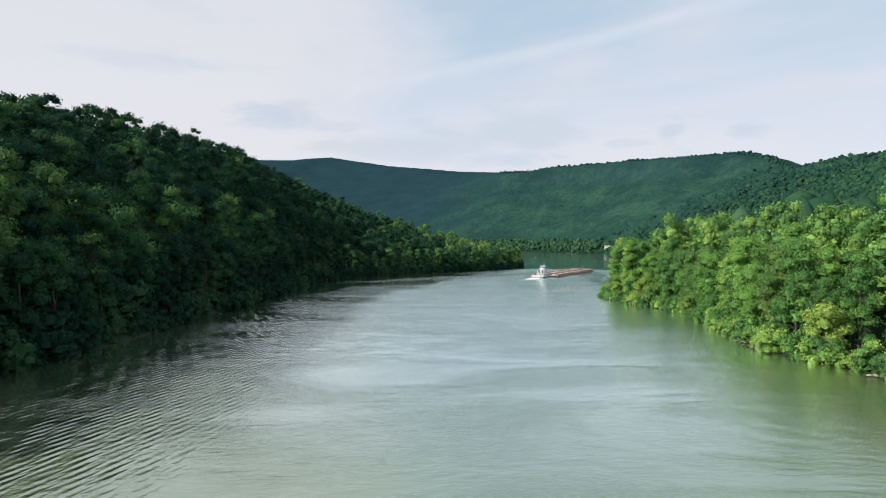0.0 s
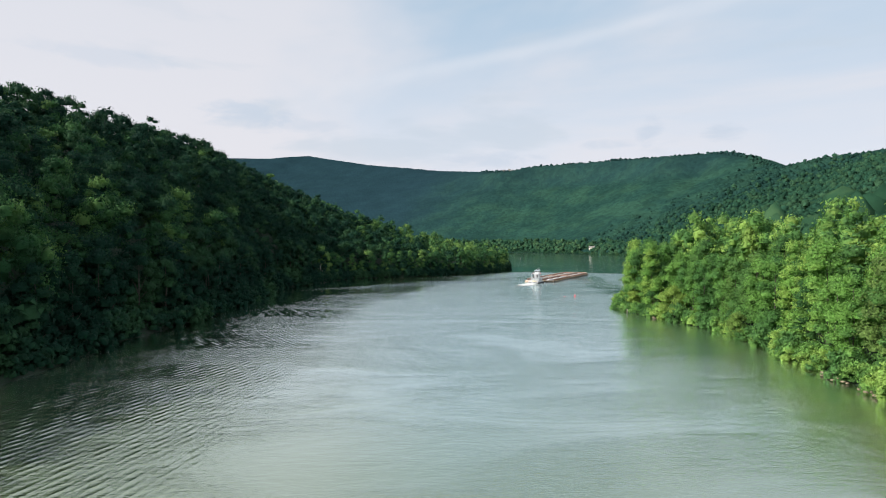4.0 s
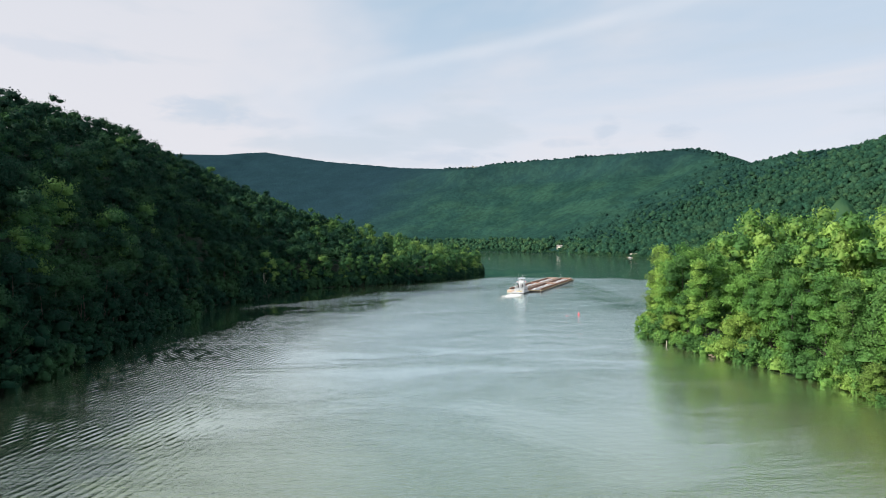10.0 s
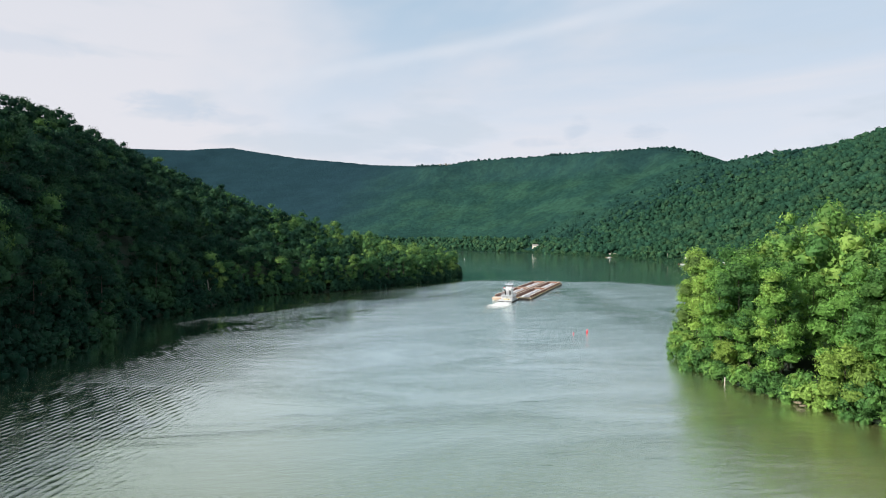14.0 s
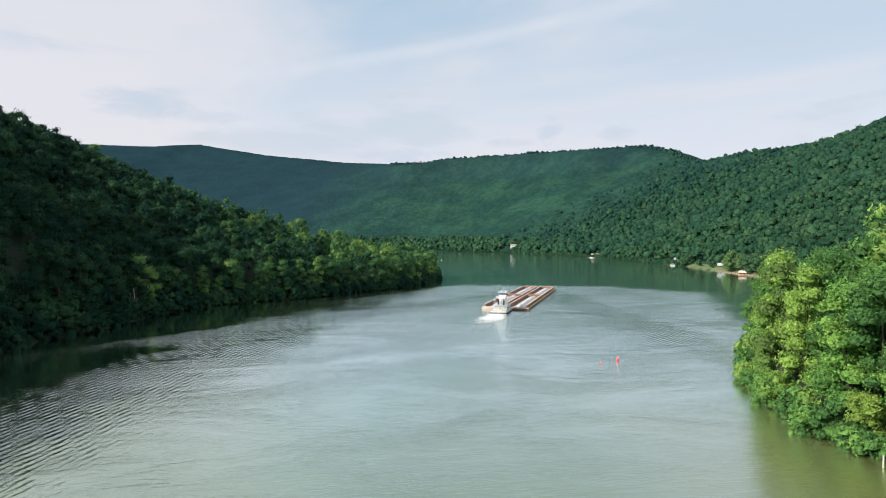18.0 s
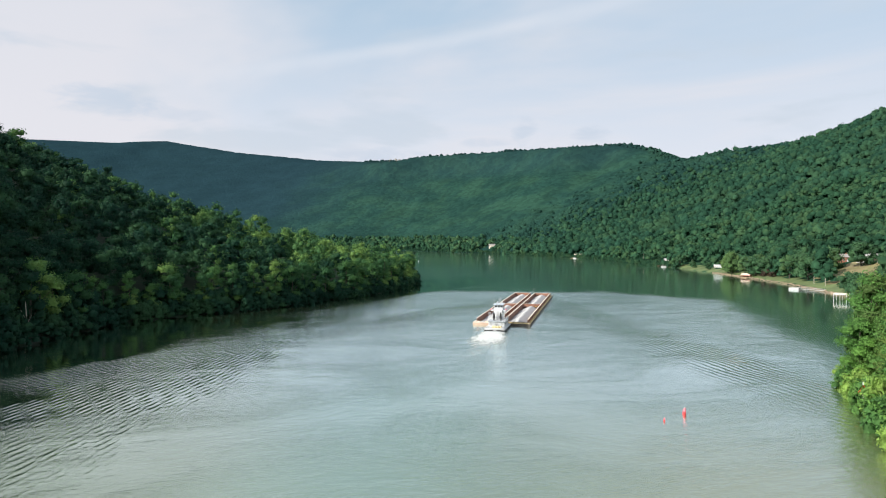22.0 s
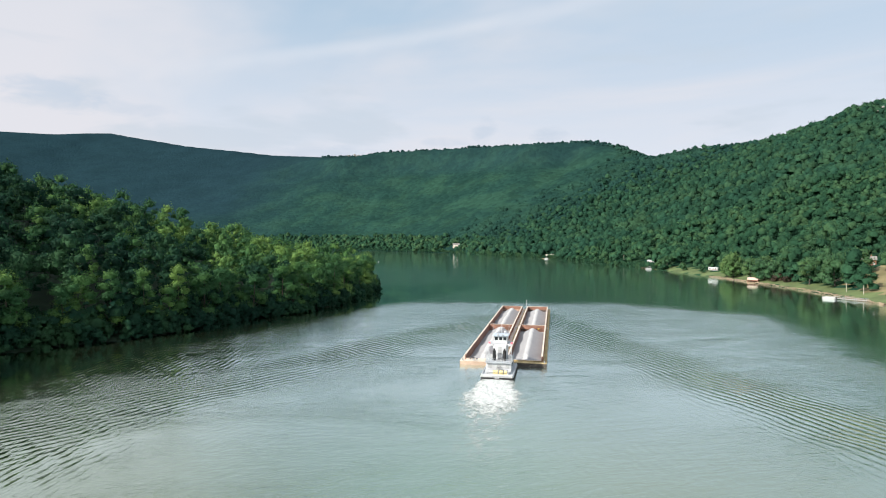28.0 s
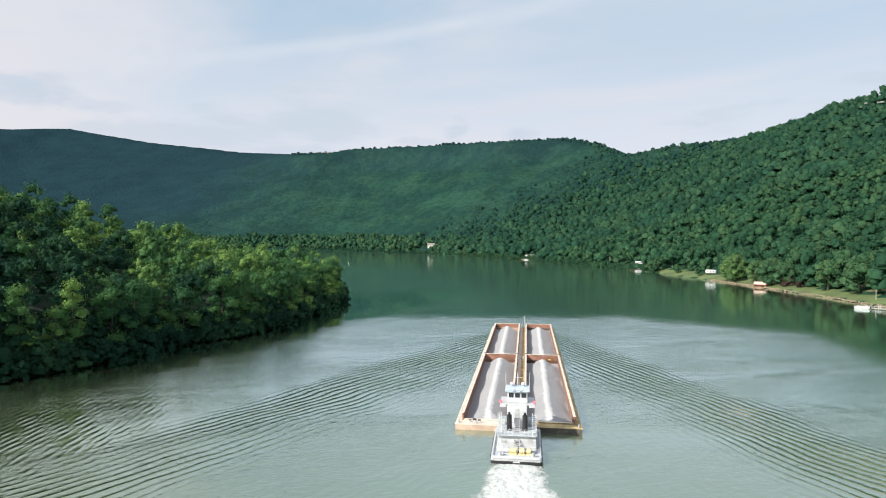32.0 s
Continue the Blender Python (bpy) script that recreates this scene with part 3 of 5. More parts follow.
def crown_mesh(rng, radius, height, low, lobes, count, leaf, heart=1, spread=1.0, core=0.78):
    """Leaf clumps on the outer faces of overlapping boughs, round a dense heart: corners, triangles, boughs."""
    cs = []
    for k in range(lobes):
        f = (k + rng.uniform(0, 1)) / lobes
        z = low + (height - low) * (0.12 + 0.74 * f)
        g = abs(2 * (0.2 + 0.74 * f) - 1)
        r = radius * 0.66 * (1 - g ** 2.4) ** 0.5 * rng.uniform(0.65, 1.1) * spread
        a = k * 2.4 + rng.uniform(-0.5, 0.5)
        cs.append((r * np.cos(a), r * np.sin(a), z, radius * rng.uniform(0.36, 0.56) * (1.0 - 0.18 * f)))
    cs.append((0, 0, height - radius * 0.5, radius * 0.5))
    cs = np.array(cs)
    w = cs[:, 3] ** 2
    pick = rng.choice(len(cs), count, p=w / w.sum())
    n = rng.normal(size=(count, 3))
    n[:, 2] = np.where(n[:, 2] < -0.3, -n[:, 2] * 0.6, n[:, 2])
    n /= np.linalg.norm(n, axis=1)[:, None]
    offs = [Vector(rng.uniform(0, 50, 3)) for _ in cs]

    def lump(w, k):
        w = Vector(w)
        return 1 + 0.45 * noise.noise(w * 1.6 + offs[k]) + 0.42 * noise.noise(w * 3.6 + offs[k])

    reach = np.array([lump(w, k) for w, k in zip(n, pick)])[:, None]
    p = cs[pick, :3] + n * cs[pick, 3][:, None] * reach * rng.uniform(0.72, 1.2, (count, 1)) * [1, 1, 0.95]
    tilt = n + rng.normal(size=(count, 3)) * 0.45
    tilt /= np.linalg.norm(tilt, axis=1)[:, None]
    a = np.cross(tilt, rng.normal(size=(count, 3)))
    a /= np.linalg.norm(a, axis=1)[:, None]
    b = np.cross(tilt, a)
    s = leaf * rng.uniform(0.55, 1.3, (count, 1))
    sag = tilt * s * rng.uniform(-0.35, 0.1, (count, 1))
    q = np.stack([p + a * s * 1.25 + sag, p - a * s * 0.55 + b * s * 0.72, p - a * s * 0.55 - b * s * rng.uniform(0.4, 0.9, (count, 1))], 1)
    faces = [np.arange(count * 3).reshape(-1, 3)]
    verts, base_ = [q.reshape(-1, 3)], count * 3
    for k, c in enumerate(cs):
        lv, lf = HEART[heart]
        wob = np.array([lump(w, k) for w in lv])
        verts.append(lv * wob[:, None] * c[3] * [core, core, core * 0.92] + c[:3])
        faces.append(lf + base_)
        base_ += len(lv)
    return np.concatenate(verts), np.concatenate(faces), cs


def trunk_mesh(rng, height, low, cs, thick, mat):
    bm = bmesh.new()
    knee = Vector((rng.uniform(-0.6, 0.6), rng.uniform(-0.6, 0.6), low + 0.35 * (height - low)))
    rod(bm, (0, 0, -1.0), knee, thick, thick * 0.6, 8)
    rod(bm, knee, (0, 0, height * 0.85), thick * 0.6, thick * 0.15, 6)
    for c in cs[:6]:
        z = low * 0.8 + 0.5 * (c[2] - low * 0.8)
        rod(bm, (0, 0, z), (c[0], c[1], c[2]), thick * 0.35, thick * 0.1, 5)
    me = bpy.data.meshes.new("trunk")
    bm.to_mesh(me)
    bm.free()
    me.materials.append(mat)
    return me


def tree_kind(rng, radius, height, low, lobes, count, leaf, label, group, thick=0.35, bark=M_BARK, leaves=M_LEAF, name="tree", category="tree"):
    """One tree: an empty at its foot with a trunk and a crown."""
    v, f, cs = crown_mesh(rng, radius, height, low, lobes, count, leaf, 2, 1.0, 0.7)
    root = tagged(new(name), label, category, group)
    t = new("trunk", trunk_mesh(rng, height, low, cs, thick, bark))
    t.parent = root
    c = new("crown", np_mesh("crown", v, f, (leaves,), True))
    c.parent = root
    return root


def scatter(x0, x1, y0, y1, gap, rng):
    """Jittered grid of places, thinned at random."""
    xs, ys = np.meshgrid(np.arange(x0, x1, gap), np.arange(y0, y1, gap))
    x = (xs + rng.uniform(-0.7, 0.7, xs.shape) * gap).ravel()
    y = (ys + rng.uniform(-0.7, 0.7, ys.shape) * gap).ravel()
    return x, y


def plant(kinds, spots, rng, sizes=(0.8, 1.15)):
    """Copies of the kinds at (x, y, z, size) spots; the first of each kind is used as it stands."""
    used = set()
    for x, y, z, size in spots:
        k = int(rng.integers(len(kinds)))
        s = size * rng.uniform(*sizes)
        m = pose(x, y, z, rng.uniform(-3, 3), rng.uniform(-3, 3), rng.uniform(0, 360)) @ Matrix.Diagonal((s * rng.uniform(0.9, 1.1), s * rng.uniform(0.9, 1.1), s, 1))
        if k in used:
            ob = copy_thing(kinds[k], m)
            ob.matrix_basis = m
        else:
            used.add(k)
            kinds[k].matrix_basis = m
    for k, ob in enumerate(kinds):
        if k not in used:
            for o in (*ob.children, ob):
                bpy.data.objects.remove(o)


def seen_from(x, y, z, eye, clear=9.0):
    """Whether a place can be seen over the land from a point above the river."""
    ok = np.ones(x.shape, bool)
    for f in np.linspace(0.15, 0.985, 26):
        qx, qy, qz = eye[0] + (x - eye[0]) * f, eye[1] + (y - eye[1]) * f, eye[2] + (z - eye[2]) * f
        ok &= ground(qx, qy)[0] + clear * (f < 0.97) < qz + 2
    return ok


def woods(name, label, kinds, spots, mat, rng, sizes=(0.75, 1.2), smooth=True):
    """Joins copies of leaf shapes at the spots into one object."""
    vs, fs, base = [], [], 0
    choice = rng.integers(len(kinds), size=len(spots))
    for k, (v, f) in enumerate(kinds):
        s = spots[choice == k]
        if not len(s):
            continue
        a = rng.uniform(0, 2 * np.pi, len(s))
        g = s[:, 3] * rng.uniform(*sizes, len(s))
        h = g * rng.uniform(0.85, 1.2, len(s))
        ca, sa_ = np.cos(a)[:, None], np.sin(a)[:, None]
        x = (v[None, :, 0] * ca - v[None, :, 1] * sa_) * g[:, None] + s[:, 0, None]
        y = (v[None, :, 0] * sa_ + v[None, :, 1] * ca) * g[:, None] + s[:, 1, None]
        z = v[None, :, 2] * h[:, None] + s[:, 2, None]
        vs.append(np.stack([x, y, z], -1).reshape(-1, 3))
        fs.append((f[None] + base + (np.arange(len(s)) * len(v))[:, None, None]).reshape(-1, f.shape[1]))
        base += len(v) * len(s)
    ob = new(name, np_mesh(name, np.concatenate(vs), np.concatenate(fs), (mat,), smooth))
    return tagged(ob, label, "woods", kind="stuff")


def quad_kind(rng, *args):
    v, f, _ = crown_mesh(rng, *args)
    return v, f


def dome_kind(rng, level, radius, height, wild):
    """A lumpy crown for trees far off, with no underside."""
    bm = bmesh.new()
    bmesh.ops.create_icosphere(bm, subdivisions=level, radius=1.0)
    bmesh.ops.delete(bm, geom=[f for f in bm.faces if f.calc_center_median().z < -0.45], context="FACES")
    bm.verts.ensure_lookup_table()
    v = np.array([w.co for w in bm.verts])
    f = np.array([[w.index for w in t.verts] for t in bm.faces])
    bm.free()
    o = Vector(rng.uniform(0, 50, 3))
    d = np.array([1 + wild * 1.5 * noise.noise(Vector(w) * 1.5 + o) + wild * 1.3 * noise.noise(Vector(w) * 3.7 + o) for w in v]) + rng.uniform(-0.05, 0.05, len(v))
    v = v * d[:, None] * [radius, radius, height * 0.34]
    v[:, 2] += height * 0.66
    return v, f


# hillside and spit woods across the river
x, y = scatter(-262, 100, 40, 880, 8.4, RNG)
z, d = ground(x, y)
ok = (z > 0.2) & (d > 6) & (x < 108) & (to_line(x, y, LEFT_SHORE)[0] < to_line(x, y, FAR_SHORE)[0])
x, y, z = x[ok], y[ok], z[ok]
ok = seen_from(x, y, z + 24, (5, 30, 28)) | seen_from(x, y, z + 24, (5, 200, 32)) | seen_from(x, y, z + 24, (42, 390, 33))
x, y, z = x[ok], y[ok], z[ok]
hill = np.stack([x, y, z - 1, np.ones_like(x)], -1)
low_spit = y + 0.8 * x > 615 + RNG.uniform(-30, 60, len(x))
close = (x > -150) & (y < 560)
# picks the crowns, mostly the nearer ones, that take the painted sunlight
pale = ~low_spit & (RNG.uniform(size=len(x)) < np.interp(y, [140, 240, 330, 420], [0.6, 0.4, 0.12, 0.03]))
close_kinds = [quad_kind(RNG, RNG.uniform(4.6, 7.0), RNG.uniform(19, 25), 6.0, 8, 1150, 0.37, 1, 1.05, 0.62) for _ in range(10)]
hill_kinds = [quad_kind(RNG, RNG.uniform(4.8, 7.0), RNG.uniform(19, 24), 7.0, 7, 320, 0.56, 1, 1.0, 0.7) for _ in range(12)]
for far_off, kinds in ((False, close_kinds), (True, hill_kinds)):
    here = ~low_spit & (close != far_off)
    woods("hillside_woods", "dense broadleaf forest on a steep hillside, shade painted into its green", kinds, hill[here & ~pale], M_SHADED, RNG, (0.75, 1.12))
    woods("pale_woods", "broadleaf trees scattered through the hillside forest, sunlight painted into their green", kinds, hill[here & pale], M_SUNHILL, RNG, (0.85, 1.15))
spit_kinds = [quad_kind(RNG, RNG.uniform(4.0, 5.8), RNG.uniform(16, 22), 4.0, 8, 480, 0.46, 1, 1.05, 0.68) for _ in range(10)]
woods("spit_woods", "broadleaf woods on a low river spit, sunlight painted into their green", spit_kinds, hill[low_spit], M_SUNLIT, RNG, (0.6, 1.15))

# woods on the low point across from it
x, y = scatter(85, 330, 20, 400, 6.6, RNG)
z, d = ground(x, y)
ok = (z > 0.2) & (d > 22) & (d < 55) & (x + 0.5 * y < 400)
point_kinds = [quad_kind(RNG, RNG.uniform(4.6, 6.0), RNG.uniform(21, 26), 3.0, 7, 520, 0.5, 1) for _ in range(8)]
woods("point_woods", "dense green broadleaf woods behind the river bank", point_kinds, np.stack([x, y, z - 1, np.full_like(x, 1.06)], -1)[ok], M_SHRUB, RNG)

# slopes beyond, with clearings round the houses
CLEARINGS = [(443, 930, 20), (419, 796, 12), (446, 1618, 26), (456, 1572, 14), (468, 1212, 20), (413, 649, 12), (408, 640, 9), (414, 625, 8), (476, 1262, 11), (440, 965, 12), (330, 520, 16), (1048, 1105, 26)]
x, y = scatter(300, 1230, 380, 1760, 9.2, RNG)
z, d = ground(x, y)
ok = (z > 0.3) & (d > 2) & ((y < 1540) | (d > 60))
near_lawn, _ = to_line(x, y, FAR_SHORE[10:20])
ok &= ~((near_lawn < 11) & (y > 520) & (y < 900))
for cx, cy, cr in CLEARINGS:
    ok &= np.hypot(x - cx, y - cy) > cr
ok &= ~within(x, y, DRY_SLOPE)
x, y, z = x[ok], y[ok], z[ok]
ok = seen_from(x, y, z + 17, (10, 230, 32)) | seen_from(x, y, z + 17, (42, 390, 33))
x, y, z = x[ok], y[ok], z[ok]
away = np.hypot(x - 40, y - 390)
near, mid = away < 560, (away >= 560) & (away < 850)
fine_kinds = [quad_kind(RNG, RNG.uniform(5.0, 7.6), RNG.uniform(14, 18), 3.0, 7, 180, 0.56, 1, 1.0, 0.88) for _ in range(12)]
dome_kinds = [quad_kind(RNG, RNG.uniform(5.2, 7.8), RNG.uniform(13, 17), 4.0, 3, 60, 0.7, 1, 1.0, 0.9) for _ in range(14)]
top_kinds = [quad_kind(RNG, RNG.uniform(8.0, 11.0), RNG.uniform(14, 18), 3.0, 1, 20, 1.0, 1, 0.8, 0.95) for _ in range(14)]
# farther up the crowns close into one canopy, of which only the tops stand out
slope = np.stack([x, y, z - np.clip(3.0 + z / 20, 3.0, 6.0) - np.interp(y, [900, 1250, 1760], [0.0, 1.0, 13.0]), np.ones_like(x)], -1)
woods("slope_woods", "green broadleaf forest covering the lower mountain slope", fine_kinds, slope[near], M_NEAR, RNG, (0.85, 1.5))
woods("middle_woods", "green broadleaf forest halfway up the mountain slope", dome_kinds, slope[mid], M_NEAR, RNG, (0.85, 1.5))
upper = (away >= 850) & (y < 1420 + RNG.uniform(0, 200, len(x)))
woods("upper_woods", "green broadleaf forest high on the mountain slope", top_kinds, slope[upper], M_FAR, RNG, (0.85, 1.4), True)
beyond = (away >= 850) & ~upper
woods("mountain_woods", "forest in the hollow between two mountains, haze painted into its green", top_kinds, slope[beyond], M_MID, RNG, (0.85, 1.3), True)
x, y = scatter(-500, 1200, 1500, 2700, 7.2, RNG)
z, d = ground(x, y)
crest_d, _ = to_line(x, y, FAR_CREST)
ok = (z > 0.3) & (d > 4) & (to_line(x, y, LEFT_SHORE)[0] > d) & ((crest_d < 24) | (d < 70))
for cx, cy, cr in CLEARINGS:
    ok &= np.hypot(x - cx, y - cy) > cr
x, y, z, d = x[ok], y[ok], z[ok], d[ok]
ok = seen_from(x, y, z + 17, (0, 60, 28), 4) | seen_from(x, y, z + 17, (42, 390, 33), 4)
x, y, z, d = x[ok], y[ok], z[ok], d[ok]
ridge_kinds = [dome_kind(RNG, 1, RNG.uniform(4, 7), RNG.uniform(12, 18), 0.3) for _ in range(12)]
shore = d < 70
ridge = np.stack([x, y, z - np.where(shore, 3.5 + d / 9, RNG.uniform(5.5, 11.0, len(x))), np.ones_like(x)], -1)
woods("ridge_woods", "trees along the crest of the middle mountain, haze painted into their green", ridge_kinds, ridge[~shore], M_MID, RNG, (0.6, 1.0), True)
woods("far_shore_woods", "green broadleaf trees lining the far shore", top_kinds, ridge[shore], M_SHORE, RNG, (0.7, 1.25), True)


# more of the same forest behind the camera and out of its sight
back_kinds = [dome_kind(RNG, 1, RNG.uniform(5.0, 7.0), RNG.uniform(18, 24), 0.3) for _ in range(8)]
x, y = scatter(-262, -85, -260, 880, 10.0, RNG)
z, d = ground(x, y)
ok = (z > 0.3) & (d > 6) & ((y < 30) | (x < -236))
woods("rear_hill_woods", "forest continuing along the hill in the same painted shade green", back_kinds, np.stack([x, y, z - 6, np.ones_like(x)], -1)[ok], M_SHADED, RNG)
x, y = scatter(95, 420, -260, 420, 10.0, RNG)
z, d = ground(x, y)
ok = (z > 0.3) & ((d > 52) | ((y < 20) & (d > 5)) | (x + 0.5 * y > 395)) & (d > 5)
woods("rear_point_woods", "green forest continuing behind the wooded point", back_kinds, np.stack([x, y, z - 1, np.ones_like(x)], -1)[ok], M_NEAR, RNG)


def along_shore(line, a, b, gap, inland, rng, left=True, wet=False):
    """Places along a stretch of shore, set back by a range of distances."""
    spots = []
    pts = line[a:b]
    for p, q in zip(pts[:-1], pts[1:]):
        length = np.hypot(*(q - p))
        t = q - p
        nrm = np.array([-t[1], t[0]]) / length * (1 if left else -1)
        k = max(1, int(length / gap))
        for i in range(k):
            f = (i + rng.uniform(0, 1)) / k
            w = p + t * f + nrm * rng.uniform(*inland)
            z, d = ground(w[:1], w[1:])
            if z[0] > 0.2 or wet:
                spots.append((w[0], w[1], max(float(z[0]) - 0.3, 0.1), 1.0))
    return spots


M_DARKLEAF = leaf_material("dark_leaves", (0.046, 0.13, 0.037), (0.08, 0.19, 0.048), (0.13, 0.25, 0.062), through_light=0.36, relief=0.12, grain=1.8)
M_OLIVE = leaf_material("olive_leaves", (0.085, 0.155, 0.043), (0.125, 0.21, 0.052), (0.175, 0.26, 0.065), through_light=0.3, relief=0.12, grain=1.8)
big = [tree_kind(RNG, RNG.uniform(4.8, 6.0), RNG.uniform(22, 28), 0.0, 15, 5000, 0.3, words + " on the river bank", "bank trees", leaves=mat) for mat, words in [(M_LEAF, "tall broadleaf tree with dense sunlit green crown")] * 7 + [(M_DARKLEAF, "tall dark green broadleaf tree with dense crown")] * 2 + [(M_OLIVE, "tall olive-green broadleaf tree with thin crown")]]
spots = along_shore(FAR_SHORE, 20, 34, 6.5, (4, 8), RNG) + along_shore(FAR_SHORE, 20, 34, 8, (12, 20), RNG) + [(130.5, 374.0, 0.5, 0.95)]
plant(big, spots, RNG, (0.66, 1.08))
shade = [tree_kind(RNG, RNG.uniform(4.5, 5.6), RNG.uniform(18, 23), 0.5, 9, 2000, 0.34, "broadleaf tree leaning over the river edge, shade painted into its leaves", "shaded shore trees", leaves=M_SHADED) for _ in range(5)]
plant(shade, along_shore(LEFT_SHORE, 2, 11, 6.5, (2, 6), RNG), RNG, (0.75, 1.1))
lit = [tree_kind(RNG, RNG.uniform(4.5, 5.8), RNG.uniform(16, 22), 0.5, 10, 2200, 0.32, "green broadleaf tree at the foot of the river spit", "spit shore trees", leaves=M_SUNLIT) for _ in range(5)]
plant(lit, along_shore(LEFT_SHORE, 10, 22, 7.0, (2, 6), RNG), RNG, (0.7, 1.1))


def shrubs(name, label, line, a, b, gap, inland, size, mat, count, leaf):
    kinds = [quad_kind(RNG, RNG.uniform(2.2, 3.2), RNG.uniform(3.2, 5.0), -0.6, 6, count, leaf) for _ in range(6)]
    spots = np.array(along_shore(line, a, b, gap, inland, RNG, wet=True))
    spots[:, 3] = size
    return woods(name, label, kinds, spots, mat, RNG, (0.6, 1.3))


shrubs("shore_shrubs", "low green shrubs hanging over the sunny river edge", FAR_SHORE, 20, 35, 1.6, (-2.0, 3.0), 1.0, M_SHRUB, 520, 0.3)
shrubs("shaded_shrubs", "shrubs hanging over the river edge, shade painted into their green", LEFT_SHORE, 2, 11, 1.6, (-3.2, 2.5), 1.15, M_SHADED, 130, 0.4)
# shade at the trees' foot is painted by reusing the dark leaf colour
shrubs("spit_shrubs", "shrubs hanging over the edge of the river spit, shade painted into their green", LEFT_SHORE, 10, 23, 1.6, (-2.6, 2.5), 1.1, M_SHADED, 150, 0.36)
shrubs("understory", "undergrowth beneath the shore trees, shade painted into its green", LEFT_SHORE, 2, 22, 1.5, (2.0, 13.0), 1.7, M_SHADED, 100, 0.45)
shrubs("far_shrubs", "green shrubs lining the far shore", FAR_SHORE, 4, 12, 3.0, (0.2, 5.0), 1.3, M_SHORE, 60, 0.75)
willow = [tree_kind(RNG, 5.2, 13, 0.0, 14, 4200, 0.3, "pale yellow-green willow drooping over the river edge", "willows", leaves=M_WILLOW, name="willow_tree") for _ in range(2)]
plant(willow, [(93.5, 264, 0.5, 1.0), (92, 140, 0.5, 0.9), (91, 298, 0.5, 0.6), (94, 222, 0.5, 0.55)], RNG, (0.9, 1.1))

# ---------------------------------------------------------------- the tow
M_RUST = material("rusty_steel", (0.27, 0.14, 0.1), 0.85, vary=0.35, scale=0.5, fine=5, dirt=(0.48, 0.35, 0.27))
M_SALMON = material("sun_faded_hull", (0.47, 0.34, 0.265), 0.8, vary=0.25, scale=0.6, fine=6, dirt=(0.62, 0.52, 0.42))
M_CREAM = material("weathered_deck", (0.64, 0.57, 0.49), 0.8, vary=0.2, scale=0.7, fine=6, dirt=(0.46, 0.27, 0.18), dirt_at=(0.54, 0.7))
M_WALK = material("worn_gunwale", (0.43, 0.33, 0.16), 0.85, vary=0.4, scale=0.6, fine=5, dirt=(0.5, 0.42, 0.3))
M_HULL = material("dark_hull", (0.09, 0.075, 0.065), 0.7, vary=0.4, scale=0.7, fine=6, dirt=(0.3, 0.24, 0.2))
M_WHITE = material("white_paint", (0.53, 0.545, 0.57), 0.45, vary=0.08, scale=0.8, fine=6, dirt=(0.6, 0.52, 0.44), dirt_at=(0.66, 0.85))
M_DECK = material("grey_blue_deck", (0.42, 0.46, 0.5), 0.7, vary=0.2, scale=1.0, fine=7, dirt=(0.5, 0.45, 0.4))
M_BLUE = material("pale_blue_roof", (0.5, 0.58, 0.68), 0.5, vary=0.12, scale=1.0, fine=7)
M_BLACK = material("black_steel", (0.02, 0.02, 0.022), 0.5, vary=0.3)
M_YELLOW = material("yellow_paint", (0.72, 0.62, 0.34), 0.5, vary=0.2, scale=2)
M_RED = material("red_paint", (0.7, 0.04, 0.05), 0.45, vary=0.15, scale=3)
M_ORANGE = material("orange_red_board", (0.85, 0.13, 0.03), 0.5, vary=0.12, scale=3)
M_PINK = material("faded_red_paint", (0.8, 0.2, 0.25), 0.5, vary=0.15, scale=3)
M_GLASS = material("dark_glass", (0.02, 0.025, 0.03), 0.08, vary=0.1)
M_ROPE = material("yellow_rope", (0.7, 0.5, 0.1), 0.9, vary=0.3, scale=4, fine=20)
M_GREYS = material("grey_steel", (0.42, 0.43, 0.44), 0.5, vary=0.2)


def gravel_material():
    m = bpy.data.materials.new("gravel")
    m.use_nodes = True
    N = Nodes(m.node_tree)
    pos = N.add("ShaderNodeTexCoord").outputs["Object"]
    x, y, z = N.split(pos)
    c = N.mix(N.noise(pos, 0.5, 4), (0.26, 0.26, 0.27, 1), (0.4, 0.4, 0.42, 1))
    c = N.mix(N.ramp(N.noise(pos, 5.0, 3), 0.35, 0.65), c, (0.32, 0.32, 0.33, 1))
    # a paler stripe with a ragged edge runs along the ridge
    off = N.math("ADD", N.math("ABSOLUTE", x), N.math("MULTIPLY", N.math("SUBTRACT", N.noise(pos, 0.9, 4, 0.65), 0.5), 1.5))
    c = N.mix(N.ramp(off, 0.3, 0.85, 1.0, 0.0), c, (0.55, 0.55, 0.55, 1))
    b = N.add("ShaderNodeBump", {"Height": N.noise(pos, 7.0, 4), "Distance": 0.12, "Strength": 0.8})
    p = N.add("ShaderNodeBsdfPrincipled", {"Base Color": c, "Roughness": 0.95, "Normal": b.outputs[0]})
    N.put(N.add("ShaderNodeOutputMaterial").inputs[0], p.outputs[0])
    return m


M_GRAVEL = gravel_material()
BL = 59.2


def hull_block(bm, x0, x1, y0, y1, z0, z1, rake0=0.0, rake1=0.0):
    """A block whose bottom is drawn in at its ends."""
    for v in box(bm, x0, y0, z0, x1, y1, z1):
        if v.co.z < (z0 + z1) / 2:
            v.co.y += rake0 if v.co.y < (y0 + y1) / 2 else -rake1


